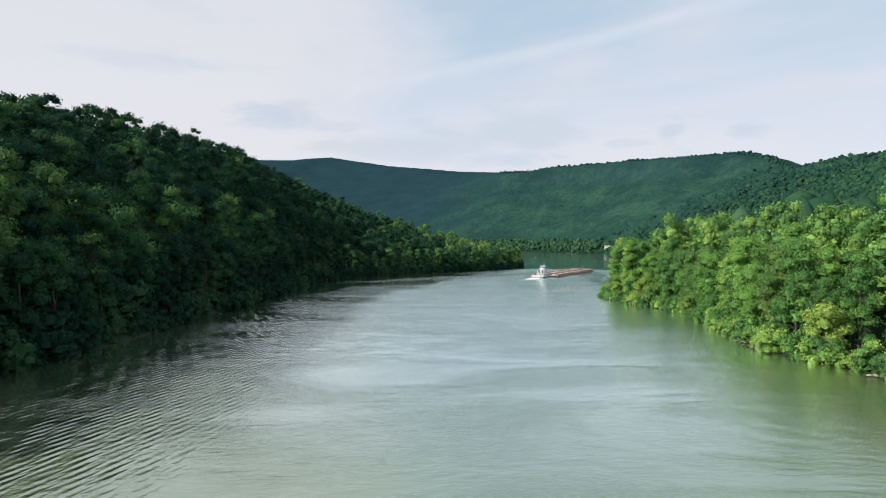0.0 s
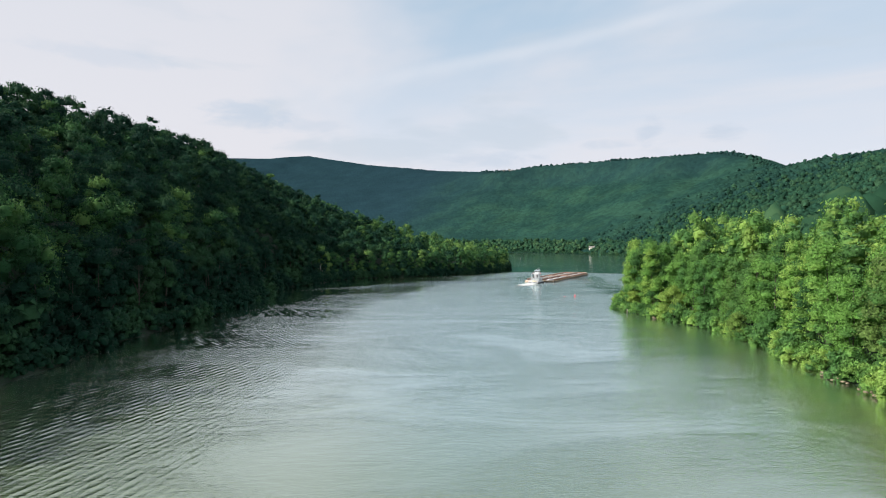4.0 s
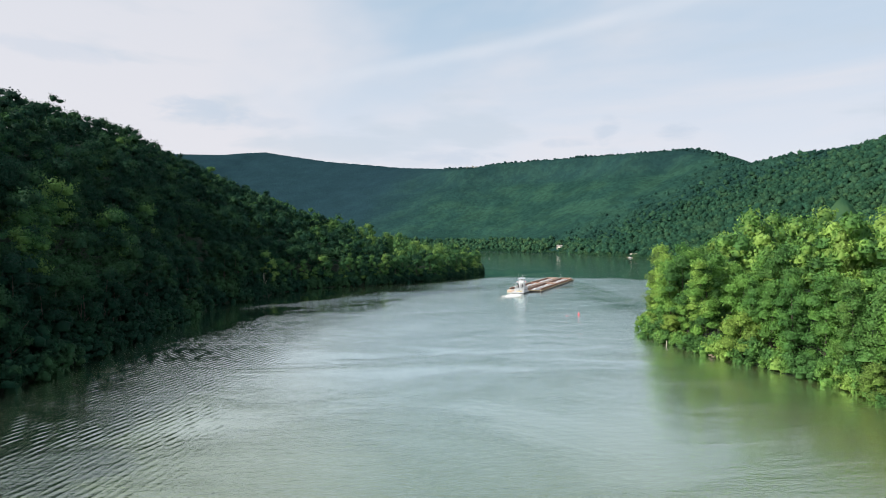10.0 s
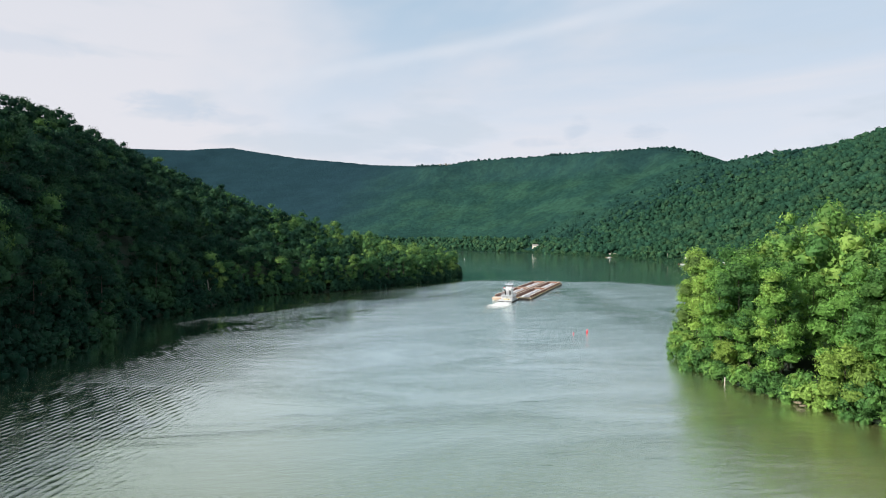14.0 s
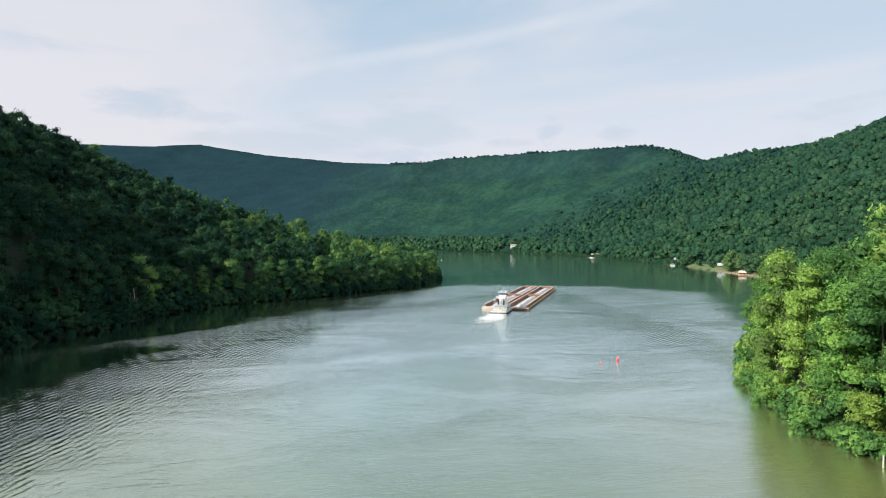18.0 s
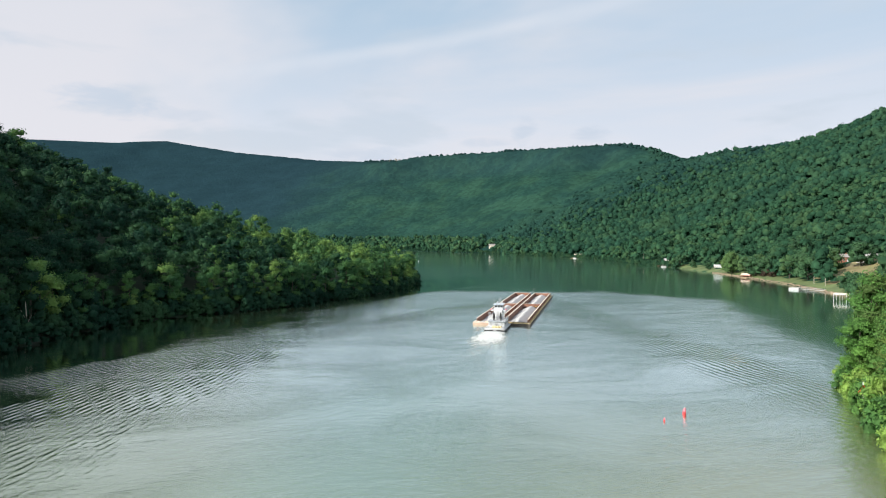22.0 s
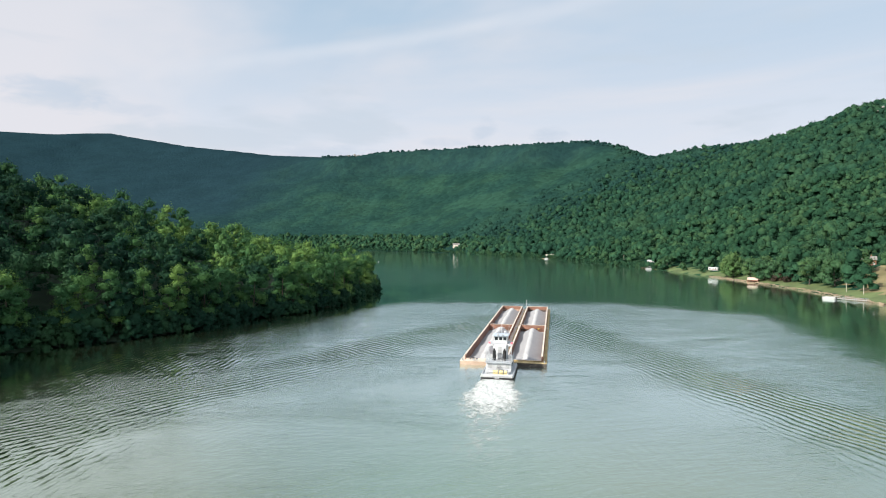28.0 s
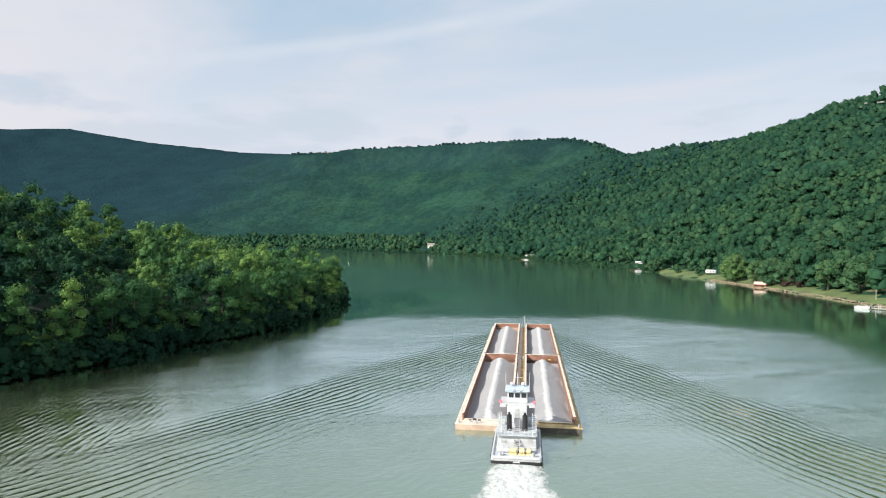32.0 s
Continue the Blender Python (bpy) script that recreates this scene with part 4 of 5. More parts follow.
def barge(x, y, deck_mat, end_mat, stern_deck, bow_deck, label, bow):
    root = tagged(new("barge"), label, "barge", "barges of the tow")
    bm = bmesh.new()
    hull_block(bm, -5.3, -4.32, 0, BL, -1.6, 0.9)
    hull_block(bm, 4.32, 5.3, 0, BL, -1.6, 0.9)
    hull_block(bm, -4.32, 4.32, 0, stern_deck, -1.6, 0.9)
    hull_block(bm, -4.32, 4.32, BL - bow_deck, BL, -1.6, 0.9, rake1=2.0 if bow else 0.0)
    box(bm, -4.32, stern_deck, -1.6, 4.32, BL - bow_deck, -1.3)
    part("hull", bm, end_mat, root, "dark scraped hull" if end_mat is M_HULL else "rusty orange hull")
    y0, y1 = stern_deck, BL - bow_deck
    for sx_ in (-1, 1):
        a, b = sorted((sx_ * 4.32, sx_ * 5.36))
        part("side_deck", boxes((a, -0.03, 0.904, b, BL + 0.03, 0.96)), deck_mat, root)
        a, b = sorted((sx_ * 4.05, sx_ * 4.3))
        part("side_coaming", boxes((a, y0 - 0.25, -1.28, b, y1 + 0.25, 2.25)), M_RUST, root, "rust-brown steel wall of the hopper")
        a, b = sorted((sx_ * 3.98, sx_ * 4.42))
        part("coaming_rail", boxes((a, y0 - 0.4, 2.254, b, y1 + 0.4, 2.34)), M_CREAM, root, "scuffed cream top rail")
        for k in range(9):
            a, b = sorted((sx_ * 4.304, sx_ * 4.55))
            yy = y0 + 2 + k * (y1 - y0 - 4) / 8
            part("coaming_rib", boxes((a, yy - 0.06, 0.964, b, yy + 0.06, 2.2)), M_RUST, root)
    part("end_deck", boxes((-4.318, 0, 0.904, 4.318, y0 - 0.26, 0.955)), deck_mat, root)
    part("end_deck", boxes((-4.318, y1 + 0.26, 0.904, 4.318, BL, 0.955)), M_CREAM, root)
    for yy, s in ((y0, 1), (y1, -1)):
        a, b = sorted((yy - s * 0.25, yy))
        top = 1.15 if s > 0 else 2.25
        part("end_coaming", boxes((-4.04, a, -1.28, 4.04, b, top)), M_RUST if s < 0 else deck_mat, root, "rust-orange end bulkhead" if s < 0 else "low stern coaming")
        part("coaming_rail", boxes((-3.97, a - 0.1, top + 0.004, 3.97, b + 0.1, top + 0.09)), M_CREAM, root, "scuffed cream top rail")
    for bx_ in (-4.8, 4.8):
        for yy in (0.9, BL - 0.9):
            bm = rods(((bx_, yy - 0.25, 0.96), (bx_, yy - 0.25, 1.45), 0.13), ((bx_, yy + 0.25, 0.96), (bx_, yy + 0.25, 1.45), 0.13), n=10)
            part("bollard", bm, M_GREYS, root, "twin steel mooring bitt")
    root.matrix_basis = TOW_POSE @ pose(x, y, 0)

    # gravel heaped in the hold
    nx_, ny_ = 26, 130
    gx_, gy_ = np.meshgrid(np.linspace(-4.04, 4.04, nx_), np.linspace(y0 + 0.02, y1 - 0.02, ny_))
    lump = np.array([noise.noise(Vector((a * 0.5 + x, b * 0.45 + y, 3.1))) + 0.5 * noise.noise(Vector((a * 1.6, b * 1.6 + x, y + 0.7))) for a, b in zip(gx_.ravel(), gy_.ravel())]).reshape(gx_.shape)
    hump = 2.05 + 0.18 * np.sin(gy_ * 0.33 + x)
    z_ = np.minimum(hump - (0.47 + 0.4 * np.clip(1 - (y1 - gy_) / 4.5, 0, 1)) * np.sqrt(gx_**2 + 0.1), np.where(gy_ - y0 < 8, 0.95 + 0.3 * (gy_ - y0), 0.35 + 0.5 * (y1 - gy_)) + 0.1 * np.abs(gx_)) + 0.1 * lump
    z_ = np.maximum(z_, 0.12 + 0.03 * lump)
    ii = np.arange(z_.size).reshape(z_.shape)
    qq = np.stack([ii[:-1, :-1], ii[:-1, 1:], ii[1:, 1:], ii[1:, :-1]], -1).reshape(-1, 4)
    heap = tagged(new("gravel_load", np_mesh("gravel_load", np.stack([gx_, gy_, z_], -1).reshape(-1, 3), qq, (M_GRAVEL,), True)), "long grey gravel ridge with a pale crest in a barge", "gravel", "gravel loads")
    heap.matrix_basis = root.matrix_basis
    return root


barge(-5.37, 0.0, M_CREAM, M_SALMON, 2.6, 1.0, "rusty open hopper barge with cream stern deck, gravel laden", False)
barge(5.37, 0.0, M_WALK, M_HULL, 2.6, 1.0, "open hopper barge with dark scraped stern, gravel laden", False)
barge(-5.37, 59.4, M_CREAM, M_SALMON, 1.0, 2.4, "rust-orange lead hopper barge with cream bow, gravel laden", True)
barge(5.37, 59.4, M_WALK, M_HULL, 1.0, 2.4, "dark-hulled lead hopper barge with cream bow, gravel laden", True)


def on_tow(ob):
    ob.matrix_basis = TOW_POSE @ ob.matrix_basis
    return ob


def rope_coil(x, y, z, r):
    bm = bmesh.new()
    for k in range(3):
        rr, zz = r * (1 - 0.12 * k), 0.06 + 0.11 * k
        pts = [Vector((rr * math.cos(a), rr * math.sin(a) * 0.8, zz)) for a in [i * math.tau / 16 for i in range(16)]]
        for a, b in zip(pts, pts[1:] + pts[:1]):
            rod(bm, a, b, 0.07, 0.07, 5)
    ob = tagged(part("rope_coil", bm, M_ROPE), "coil of yellow mooring line lying on a barge deck", "rope")
    ob.matrix_basis = pose(x, y, z)
    return on_tow(ob)


rope_coil(7.3, 58.7, 0.96, 0.75)
rope_coil(6.0, 58.75, 0.96, 0.55)
rope_coil(-3.5, 58.7, 0.96, 0.5)


def wire(a, b, name="lashing_wire"):
    bm = rods((a, b, 0.05), n=6)
    r = rod(bm, Vector(a).lerp(Vector(b), 0.45), Vector(a).lerp(Vector(b), 0.6), 0.12, 0.12, 8)
    return on_tow(tagged(part(name, bm, M_GREYS), "taut steel lashing wire with ratchet between two barges", "wire", "lashing wires"))


for x0, x1 in ((-4.8, -4.6), (4.8, 4.6), (-0.55, 0.55), (0.57, -0.57)):
    wire((x0, 58.3, 1.1), (x1, 60.3, 1.1))
wire((-0.57, 0.9, 1.1), (0.57, 2.2, 1.1))
wire((-0.57, 117.9, 1.1), (0.57, 116.6, 1.1))

staff = tagged(new("jackstaff"), "slim white jackstaff with lamp on the lead barges' bow", "mast")
part("pole", rods(((0.6, 117.8, 0.96), (0.6, 117.8, 4.4), 0.06)), M_WHITE, staff)
part("lamp", rods(((0.6, 117.8, 4.4), (0.6, 117.8, 4.75), 0.16), n=10), M_WHITE, staff)
part("foot", boxes((0.35, 117.55, 0.95, 0.85, 118.05, 1.05)), M_GREYS, staff)
on_tow(staff)
for px_, py_, sc in ((-7.4, 1.0, 1.0), (-6.6, 1.2, 0.8), (-8.2, 1.5, 0.6)):
    pump = tagged(new("deck_pump"), "small grey portable pump on a barge's stern deck", "pump", "deck pumps")
    part("casing", boxes((-0.35, -0.25, 0.0, 0.35, 0.25, 0.5), bevel=0.06), M_GREYS, pump)
    part("motor", rods(((-0.3, 0, 0.6), (0.3, 0, 0.6), 0.18), n=10), M_BLACK, pump)
    pump.matrix_basis = pose(px_, py_, 0.95) @ Matrix.Diagonal((sc, sc, sc, 1))
    on_tow(pump)

# ---------------------------------------------------------------- the towboat
boat = tagged(new("towboat"), "small white river towboat pushing the barges", "towboat")


def bp(name, bm, mat, parent=boat, label=""):
    return part(name, bm, mat, parent, label)


def outline_block(pts, z0, z1):
    """An upright prism over an outline."""
    bm = bmesh.new()
    low = [bm.verts.new((x, y, z0)) for x, y in pts]
    top = [bm.verts.new((x, y, z1)) for x, y in pts]
    bm.faces.new(list(reversed(low)))
    bm.faces.new(top)
    for i in range(len(pts)):
        j = (i + 1) % len(pts)
        bm.faces.new((low[i], low[j], top[j], top[i]))
    return bm


HULL = [(-3.4, -15.6), (3.4, -15.6), (3.65, -15.2), (3.65, -1.2), (3.0, -0.15), (-3.0, -0.15), (-3.65, -1.2), (-3.65, -15.2)]
hull = bp("hull", outline_block(HULL, -1.4, 1.0), M_BLACK, label="black steel hull")
bp("rubbing_strake", outline_block([(x * 1.015, y * 1.003 + 0.02) for x, y in HULL], 0.72, 1.05), M_GREYS, hull, "grey rubbing strake")
bp("main_deck", outline_block([(x * 0.985, y * 0.99) for x, y in HULL], 1.054, 1.1), M_DECK)
bp("stern_bulwark", boxes((-3.45, -15.55, 1.104, 3.45, -15.4, 1.55)), M_WHITE)
for s in (-1, 1):
    a, b = sorted((s * 3.42, s * 3.57))
    bp("side_bulwark", boxes((a, -15.38, 1.104, b, -1.3, 1.4)), M_WHITE)
    a, b = sorted((s * 1.3, s * 2.5))
    bp("push_knee", boxes((a, -0.14, -0.4, b, 0.0 - 0.04, 3.0)), M_BLACK)
    for k in range(5):
        yy = -13.8 + k * 2.6
        bm = bmesh.new()
        for i in range(14):
            t0, t1 = i * math.tau / 14, (i + 1) * math.tau / 14
            rod(bm, (s * 3.74, yy + 0.38 * math.cos(t0), 0.55 + 0.38 * math.sin(t0)), (s * 3.74, yy + 0.38 * math.cos(t1), 0.55 + 0.38 * math.sin(t1)), 0.1, 0.1, 5)
        bp("tyre_fender", bm, M_BLACK, label="worn black tyre fender")
house = bp("deckhouse", boxes((-2.9, -11.2, 1.104, 2.9, -1.9, 3.7), bevel=0.06), M_WHITE, label="white lower deckhouse")
bp("upper_deck", boxes((-3.05, -11.8, 3.704, 3.05, -1.7, 3.84)), M_DECK, label="grey-blue upper deck")
for x in (-2.0, 0.0, 2.0):
    bp("aft_door" if x == 0 else "porthole", boxes((x - 0.4, -11.26, 1.3 if x == 0 else 2.2, x + 0.4, -11.204, 3.2)), M_GREYS, house)
for s in (-1, 1):
    for k in range(4):
        yy = -10 + k * 2.3
        a, b = sorted((s * 2.904, s * 2.95))
        bp("side_window", boxes((a, yy - 0.45, 2.3, b, yy + 0.45, 3.1)), M_GLASS, house)


def railing(x0, y0, x1, y1, z, h=1.05, n=5):
    bm = bmesh.new()
    for k in range(n):
        f = k / (n - 1)
        rod(bm, (x0 + (x1 - x0) * f, y0 + (y1 - y0) * f, z), (x0 + (x1 - x0) * f, y0 + (y1 - y0) * f, z + h), 0.035, n=5)
    for hh in (0.55, 1.0):
        rod(bm, (x0, y0, z + h * hh), (x1, y1, z + h * hh), 0.03, n=5)
    return bp("railing", bm, M_WHITE)


railing(-2.95, -11.7, -0.6, -11.7, 3.84)
railing(0.6, -11.7, 2.95, -11.7, 3.84)
railing(-2.95, -11.7, -2.95, -1.8, 3.84, n=8)
railing(2.95, -11.7, 2.95, -1.8, 3.84, n=8)
# stair from the after deck to the tower
bm = bmesh.new()
for s in (-0.42, 0.42):
    rod(bm, (s, -13.1, 1.1), (s, -8.3, 5.6), 0.07, n=6)
for k in range(16):
    f = (k + 0.5) / 16
    box(bm, -0.4, -13.1 + 4.8 * f - 0.12, 1.1 + 4.5 * f, 0.4, -13.1 + 4.8 * f + 0.12, 1.14 + 4.5 * f)
bp("stair", bm, M_GREYS, label="open grey steel stair")
for s in (-1, 1):
    st = bp("exhaust_stack", rods(((s * 1.2, -9.2, 3.844), (s * 1.2, -9.2, 6.7), 0.42, 0.38), n=16), M_BLACK, label="black exhaust stack")
    bp("stack_pipe", rods(((s * 1.2, -9.2, 6.7), (s * 1.2, -9.5, 7.2), 0.2), n=10), M_BLACK, st)
    # lattice ladder masts at the after corners
    bm = bmesh.new()
    for o in (-0.28, 0.28):
        rod(bm, (s * 2.6 + o, -10.6, 3.84), (s * 2.6 + o, -10.6, 7.6), 0.05, n=5)
    for k in range(9):
        rod(bm, (s * 2.6 - 0.28, -10.6, 4.1 + k * 0.4), (s * 2.6 + 0.28, -10.6, 4.1 + k * 0.4), 0.05, n=5)
    bp("ladder_mast", bm, M_WHITE, label="white lattice ladder mast")
    bp("ventilator", boxes((s * 2.2 - 0.35, -6.8, 3.844, s * 2.2 + 0.35, -5.8, 4.9), bevel=0.08), M_GREYS)
tower = bp("tower", boxes((-1.55, -8.0, 3.844, 1.55, -2.6, 7.9), bevel=0.08), M_WHITE, label="white tower under the wheelhouse")
bp("tower_door", boxes((-0.4, -8.06, 5.6, 0.4, -8.004, 7.5)), M_GREYS, tower)
bp("wing_deck", boxes((-2.7, -6.9, 7.904, 2.7, -2.4, 8.02)), M_WHITE)
for s in (-1, 1):
    a, b = sorted((s * 1.8, s * 2.75))
    bp("bridge_wing", boxes((a, -7.5, 7.6, b, -6.9, 7.9)), M_WHITE)
    bp("sidelight_board", boxes((s * 2.62 - 0.22, -6.4, 8.024, s * 2.62 + 0.22, -5.9, 8.5), bevel=0.03), M_PINK, label="faded red board")
wheel = bp("wheelhouse", boxes((-1.6, -6.2, 8.024, 1.6, -2.9, 10.3), bevel=0.07), M_WHITE, label="white wheelhouse with dark windows")
for x in (-1.0, 0.0, 1.0):
    bp("window_pane", boxes((x - 0.38, -6.25, 9.1, x + 0.38, -6.204, 9.95)), M_GLASS, wheel)
    bp("window_pane", boxes((x - 0.42, -2.896, 9.1, x + 0.42, -2.85, 9.95)), M_GLASS, wheel)
for s in (-1, 1):
    for yy in (-5.5, -4.5, -3.5):
        a, b = sorted((s * 1.604, s * 1.65))
        bp("window_pane", boxes((a, yy - 0.38, 9.1, b, yy + 0.38, 9.95)), M_GLASS, wheel)
roof = bp("roof", boxes((-1.95, -6.7, 10.304, 1.95, -2.5, 10.48), bevel=0.05), M_BLUE, label="pale blue-grey wheelhouse roof")
railing(-1.85, -6.6, 1.85, -6.6, 10.48, 0.5, 4)
for s in (-1, 1):
    bm = bmesh.new()
    bmesh.ops.create_uvsphere(bm, u_segments=14, v_segments=10, radius=0.36, matrix=Matrix.Translation((s * 0.9, -3.4, 10.98)))
    rod(bm, (s * 0.9, -3.4, 10.48), (s * 0.9, -3.4, 10.8), 0.16, n=8)
    bp("radar_dome", bm, M_WHITE, roof, "white radar dome")
    bp("whip_antenna", rods(((s * 1.85, -5.0, 10.48), (s * 1.9, -5.0, 13.6), 0.05, 0.025), n=6), M_WHITE, roof)
    bp("floodlight", boxes((s * 0.55 - 0.18, -6.85, 10.5, s * 0.55 + 0.18, -6.6, 10.8), bevel=0.03), M_GREYS, roof)
bp("mast", rods(((0, -3.2, 10.48), (0, -3.2, 13.2), 0.09, 0.05), ((-0.7, -3.2, 12.2), (0.7, -3.2, 12.2), 0.04), n=8), M_WHITE, roof)
# gear on the after deck
for x, w, mat in ((-1.55, 0.5, M_WHITE), (-0.55, 0.55, M_YELLOW), (0.75, 0.5, M_YELLOW), (1.75, 0.4, M_YELLOW)):
    g = bp("winch", boxes((x - w, -13.9, 1.104, x + w, -12.9, 1.35)), mat, label="deck winch")
    bp("drum", rods(((x - w * 0.8, -13.4, 1.75), (x + w * 0.8, -13.4, 1.75), 0.42), n=14), mat, g)
    bp("cheek", boxes((x - w, -13.7, 1.35, x - w * 0.8, -13.1, 2.2), (x + w * 0.8, -13.7, 1.35, x + w, -13.1, 2.2)), M_BLACK if x > 0 else mat, g)
for x in (-2.4, 2.4):
    bp("locker", boxes((x - 0.5, -12.6, 1.104, x + 0.5, -11.9, 2.1), bevel=0.05), M_WHITE)
    bp("capstan", rods(((x, -14.6, 1.1), (x, -14.6, 1.9), 0.28, 0.2), n=12), M_GREYS)
bp("name_board", boxes((-0.5, -15.62, 0.45, 0.5, -15.604, 0.68)), M_WHITE, label="plain white board on the transom")
boat.matrix_basis = TOW_POSE @ Matrix.Diagonal((1, 1, 0.82, 1))

# ---------------------------------------------------------------- foam astern


def foam_material():
    """Froth: dense near the transom, torn into lace astern."""
    m = bpy.data.materials.new("foam")
    m.use_nodes = True
    N = Nodes(m.node_tree)
    pos = N.add("ShaderNodeTexCoord").outputs["Object"]
    x, y, _ = N.split(pos)
    back = N.math("SUBTRACT", -15.5, y)
    wide = N.math("ADD", 3.7, N.math("MULTIPLY", N.ramp(back, 0, 22), 3.6))
    across = N.math("DIVIDE", N.math("ABSOLUTE", N.math("SUBTRACT", x, N.math("MULTIPLY", back, 0.03))), wide)
    across = N.math("POWER", across, 2.4)
    body = N.math("SUBTRACT", N.ramp(back, 8, 36, 1.0, 0.05), N.math("MULTIPLY", across, 0.9))
    lace = N.noise(N.mapped(pos, (1, 0.6, 1)), 0.55, 6, 0.68, 0.7)
    fine = N.noise(N.mapped(pos, (0.8, 1.0, 1)), 1.9, 5, 0.7, 0.5)
    a = N.math("ADD", body, N.math("MULTIPLY", N.math("SUBTRACT", N.math("ADD", N.math("MULTIPLY", lace, 0.65), N.math("MULTIPLY", fine, 0.35)), 0.5), 2.6))
    alpha = N.math("MULTIPLY", N.ramp(a, -0.15, 0.8, 0.0, 0.97), N.ramp(across, 1.1, 1.9, 1.0, 0.0))
    alpha = N.math("MULTIPLY", alpha, N.ramp(back, 36, 56, 1.0, 0.0))
    c = N.mix(N.ramp(fine, 0.35, 0.6), (0.5, 0.55, 0.54, 1), (0.66, 0.68, 0.68, 1))
    b = N.add("ShaderNodeBump", {"Height": N.math("ADD", lace, N.math("MULTIPLY", fine, 0.5)), "Distance": 0.5, "Strength": 0.7})
    d = N.add("ShaderNodeBsdfDiffuse", {"Color": c, "Normal": b.outputs[0]})
    t = N.add("ShaderNodeBsdfTransparent")
    mixed = N.add("ShaderNodeMixShader", {0: alpha, 1: t.outputs[0], 2: d.outputs[0]})
    N.put(N.add("ShaderNodeOutputMaterial").inputs[0], mixed.outputs[0])
    return m


M_FOAM = foam_material()
fx, fy = np.meshgrid(np.linspace(-9, 9, 73), np.linspace(-15.62, -72, 190))
back = -15.6 - fy
env = np.clip(1.1 - (np.abs(fx) / (4.5 + back * 0.1)) ** 2, 0, 1) * np.interp(back, [0, 2, 8, 20, 34], [0.4, 1.0, 0.8, 0.35, 0.0])
nz = np.array([noise.noise(Vector((a * 0.55, b * 0.4, 0))) + 0.6 * noise.noise(Vector((a * 1.5, b * 1.1, 5))) for a, b in zip(fx.ravel(), fy.ravel())]).reshape(fx.shape)
fz = 0.04 + env * np.clip(0.3 + 0.28 * nz, 0, 1)
ii = np.arange(fz.size).reshape(fz.shape)
qq = np.stack([ii[:-1, :-1], ii[1:, :-1], ii[1:, 1:], ii[:-1, 1:]], -1).reshape(-1, 4)
foam = tagged(new("propeller_wash", np_mesh("propeller_wash", np.stack([fx, fy, fz], -1).reshape(-1, 3), qq, (M_FOAM,), True)), "churned white foam astern of the towboat", "foam", kind="stuff")
foam.matrix_basis = TOW_POSE

# ---------------------------------------------------------------- on the water


def nun_buoy(x, y, size, label):
    b = tagged(new("buoy"), label, "buoy", "channel buoys")
    part("float", rods(((0, 0, -0.4), (0, 0, 0.75), 0.42), n=18), M_RED, b)
    part("cone", rods(((0, 0, 0.754), (0, 0, 1.75), 0.42, 0.16), n=18), M_PINK, b)
    part("lifting_eye", rods(((-0.12, 0, 1.75), (0, 0, 1.95), 0.04), ((0.12, 0, 1.75), (0, 0, 1.95), 0.04), n=6), M_GREYS, b)
    b.matrix_basis = pose(x, y, 0, 3, 4, 0) @ Matrix.Diagonal((size, size, size, 1))


nun_buoy(84.2, 367.2, 0.7, "red nun buoy with faded pink top afloat")
nun_buoy(78.2, 364.3, 0.36, "small red marker buoy afloat beside the larger one")
mark = tagged(new("marker_float"), "small white marker float on calm water", "buoy")
part("float", rods(((0, 0, -0.3), (0, 0, 1.0), 0.4, 0.3), n=12), M_WHITE, mark)
part("staff", rods(((0, 0, 1.0), (0, 0, 2.6), 0.08), n=6), M_WHITE, mark)
mark.matrix_basis = pose(188, 1136, 0)
post = tagged(part("mooring_post", rods(((0, 0, -2), (0.12, 0, 1.7), 0.13, 0.11), n=9), M_PALE), "pale weathered wooden post standing in shallow water", "post")
post.matrix_basis = pose(84.8, 289, 0)
day = tagged(new("daymark"), "orange-red triangular daymark on a post among bank trees", "navigation sign")
part("post", rods(((0, 0, -1.5), (0, 0, 5.0), 0.09), n=8), M_PALE, day)
tri = bmesh.new()
ends = [[tri.verts.new((a, b, c)) for a, c in ((-0.85, 3.6), (0.85, 3.6), (0.0, 5.05))] for b in (-0.14, -0.1)]
tri.faces.new(ends[0]), tri.faces.new(list(reversed(ends[1])))
for k in range(3):
    tri.faces.new((ends[0][k], ends[1][k], ends[1][(k + 1) % 3], ends[0][(k + 1) % 3]))
part("board", tri, M_ORANGE, day, "orange-red triangular board")
part("lamp", rods(((0, 0, 5.0), (0, 0, 5.6), 0.16, 0.12), n=10), M_WHITE, day)
day.matrix_basis = pose(117.3, 360.6, 0.1, 0, 0, -42)
snag = tagged(new("dead_tree"), "bare pale dead tree trunk on the shaded shore", "dead tree")
part("trunk", rods(((0, 0, -1), (0.6, 0.2, 7), 0.22, 0.15), ((0.6, 0.2, 7), (0.2, 0.4, 12), 0.15, 0.05), n=8), M_PALE, snag)
part("limb", rods(((0.5, 0.2, 5), (2.0, 0.4, 8), 0.1, 0.03), n=6), M_PALE, snag)
part("limb", rods(((0.5, 0.2, 6.5), (-1.2, 0.1, 10), 0.08, 0.03), n=6), M_PALE, snag)
snag.matrix_basis = pose(-65.5, 482, 0.8)

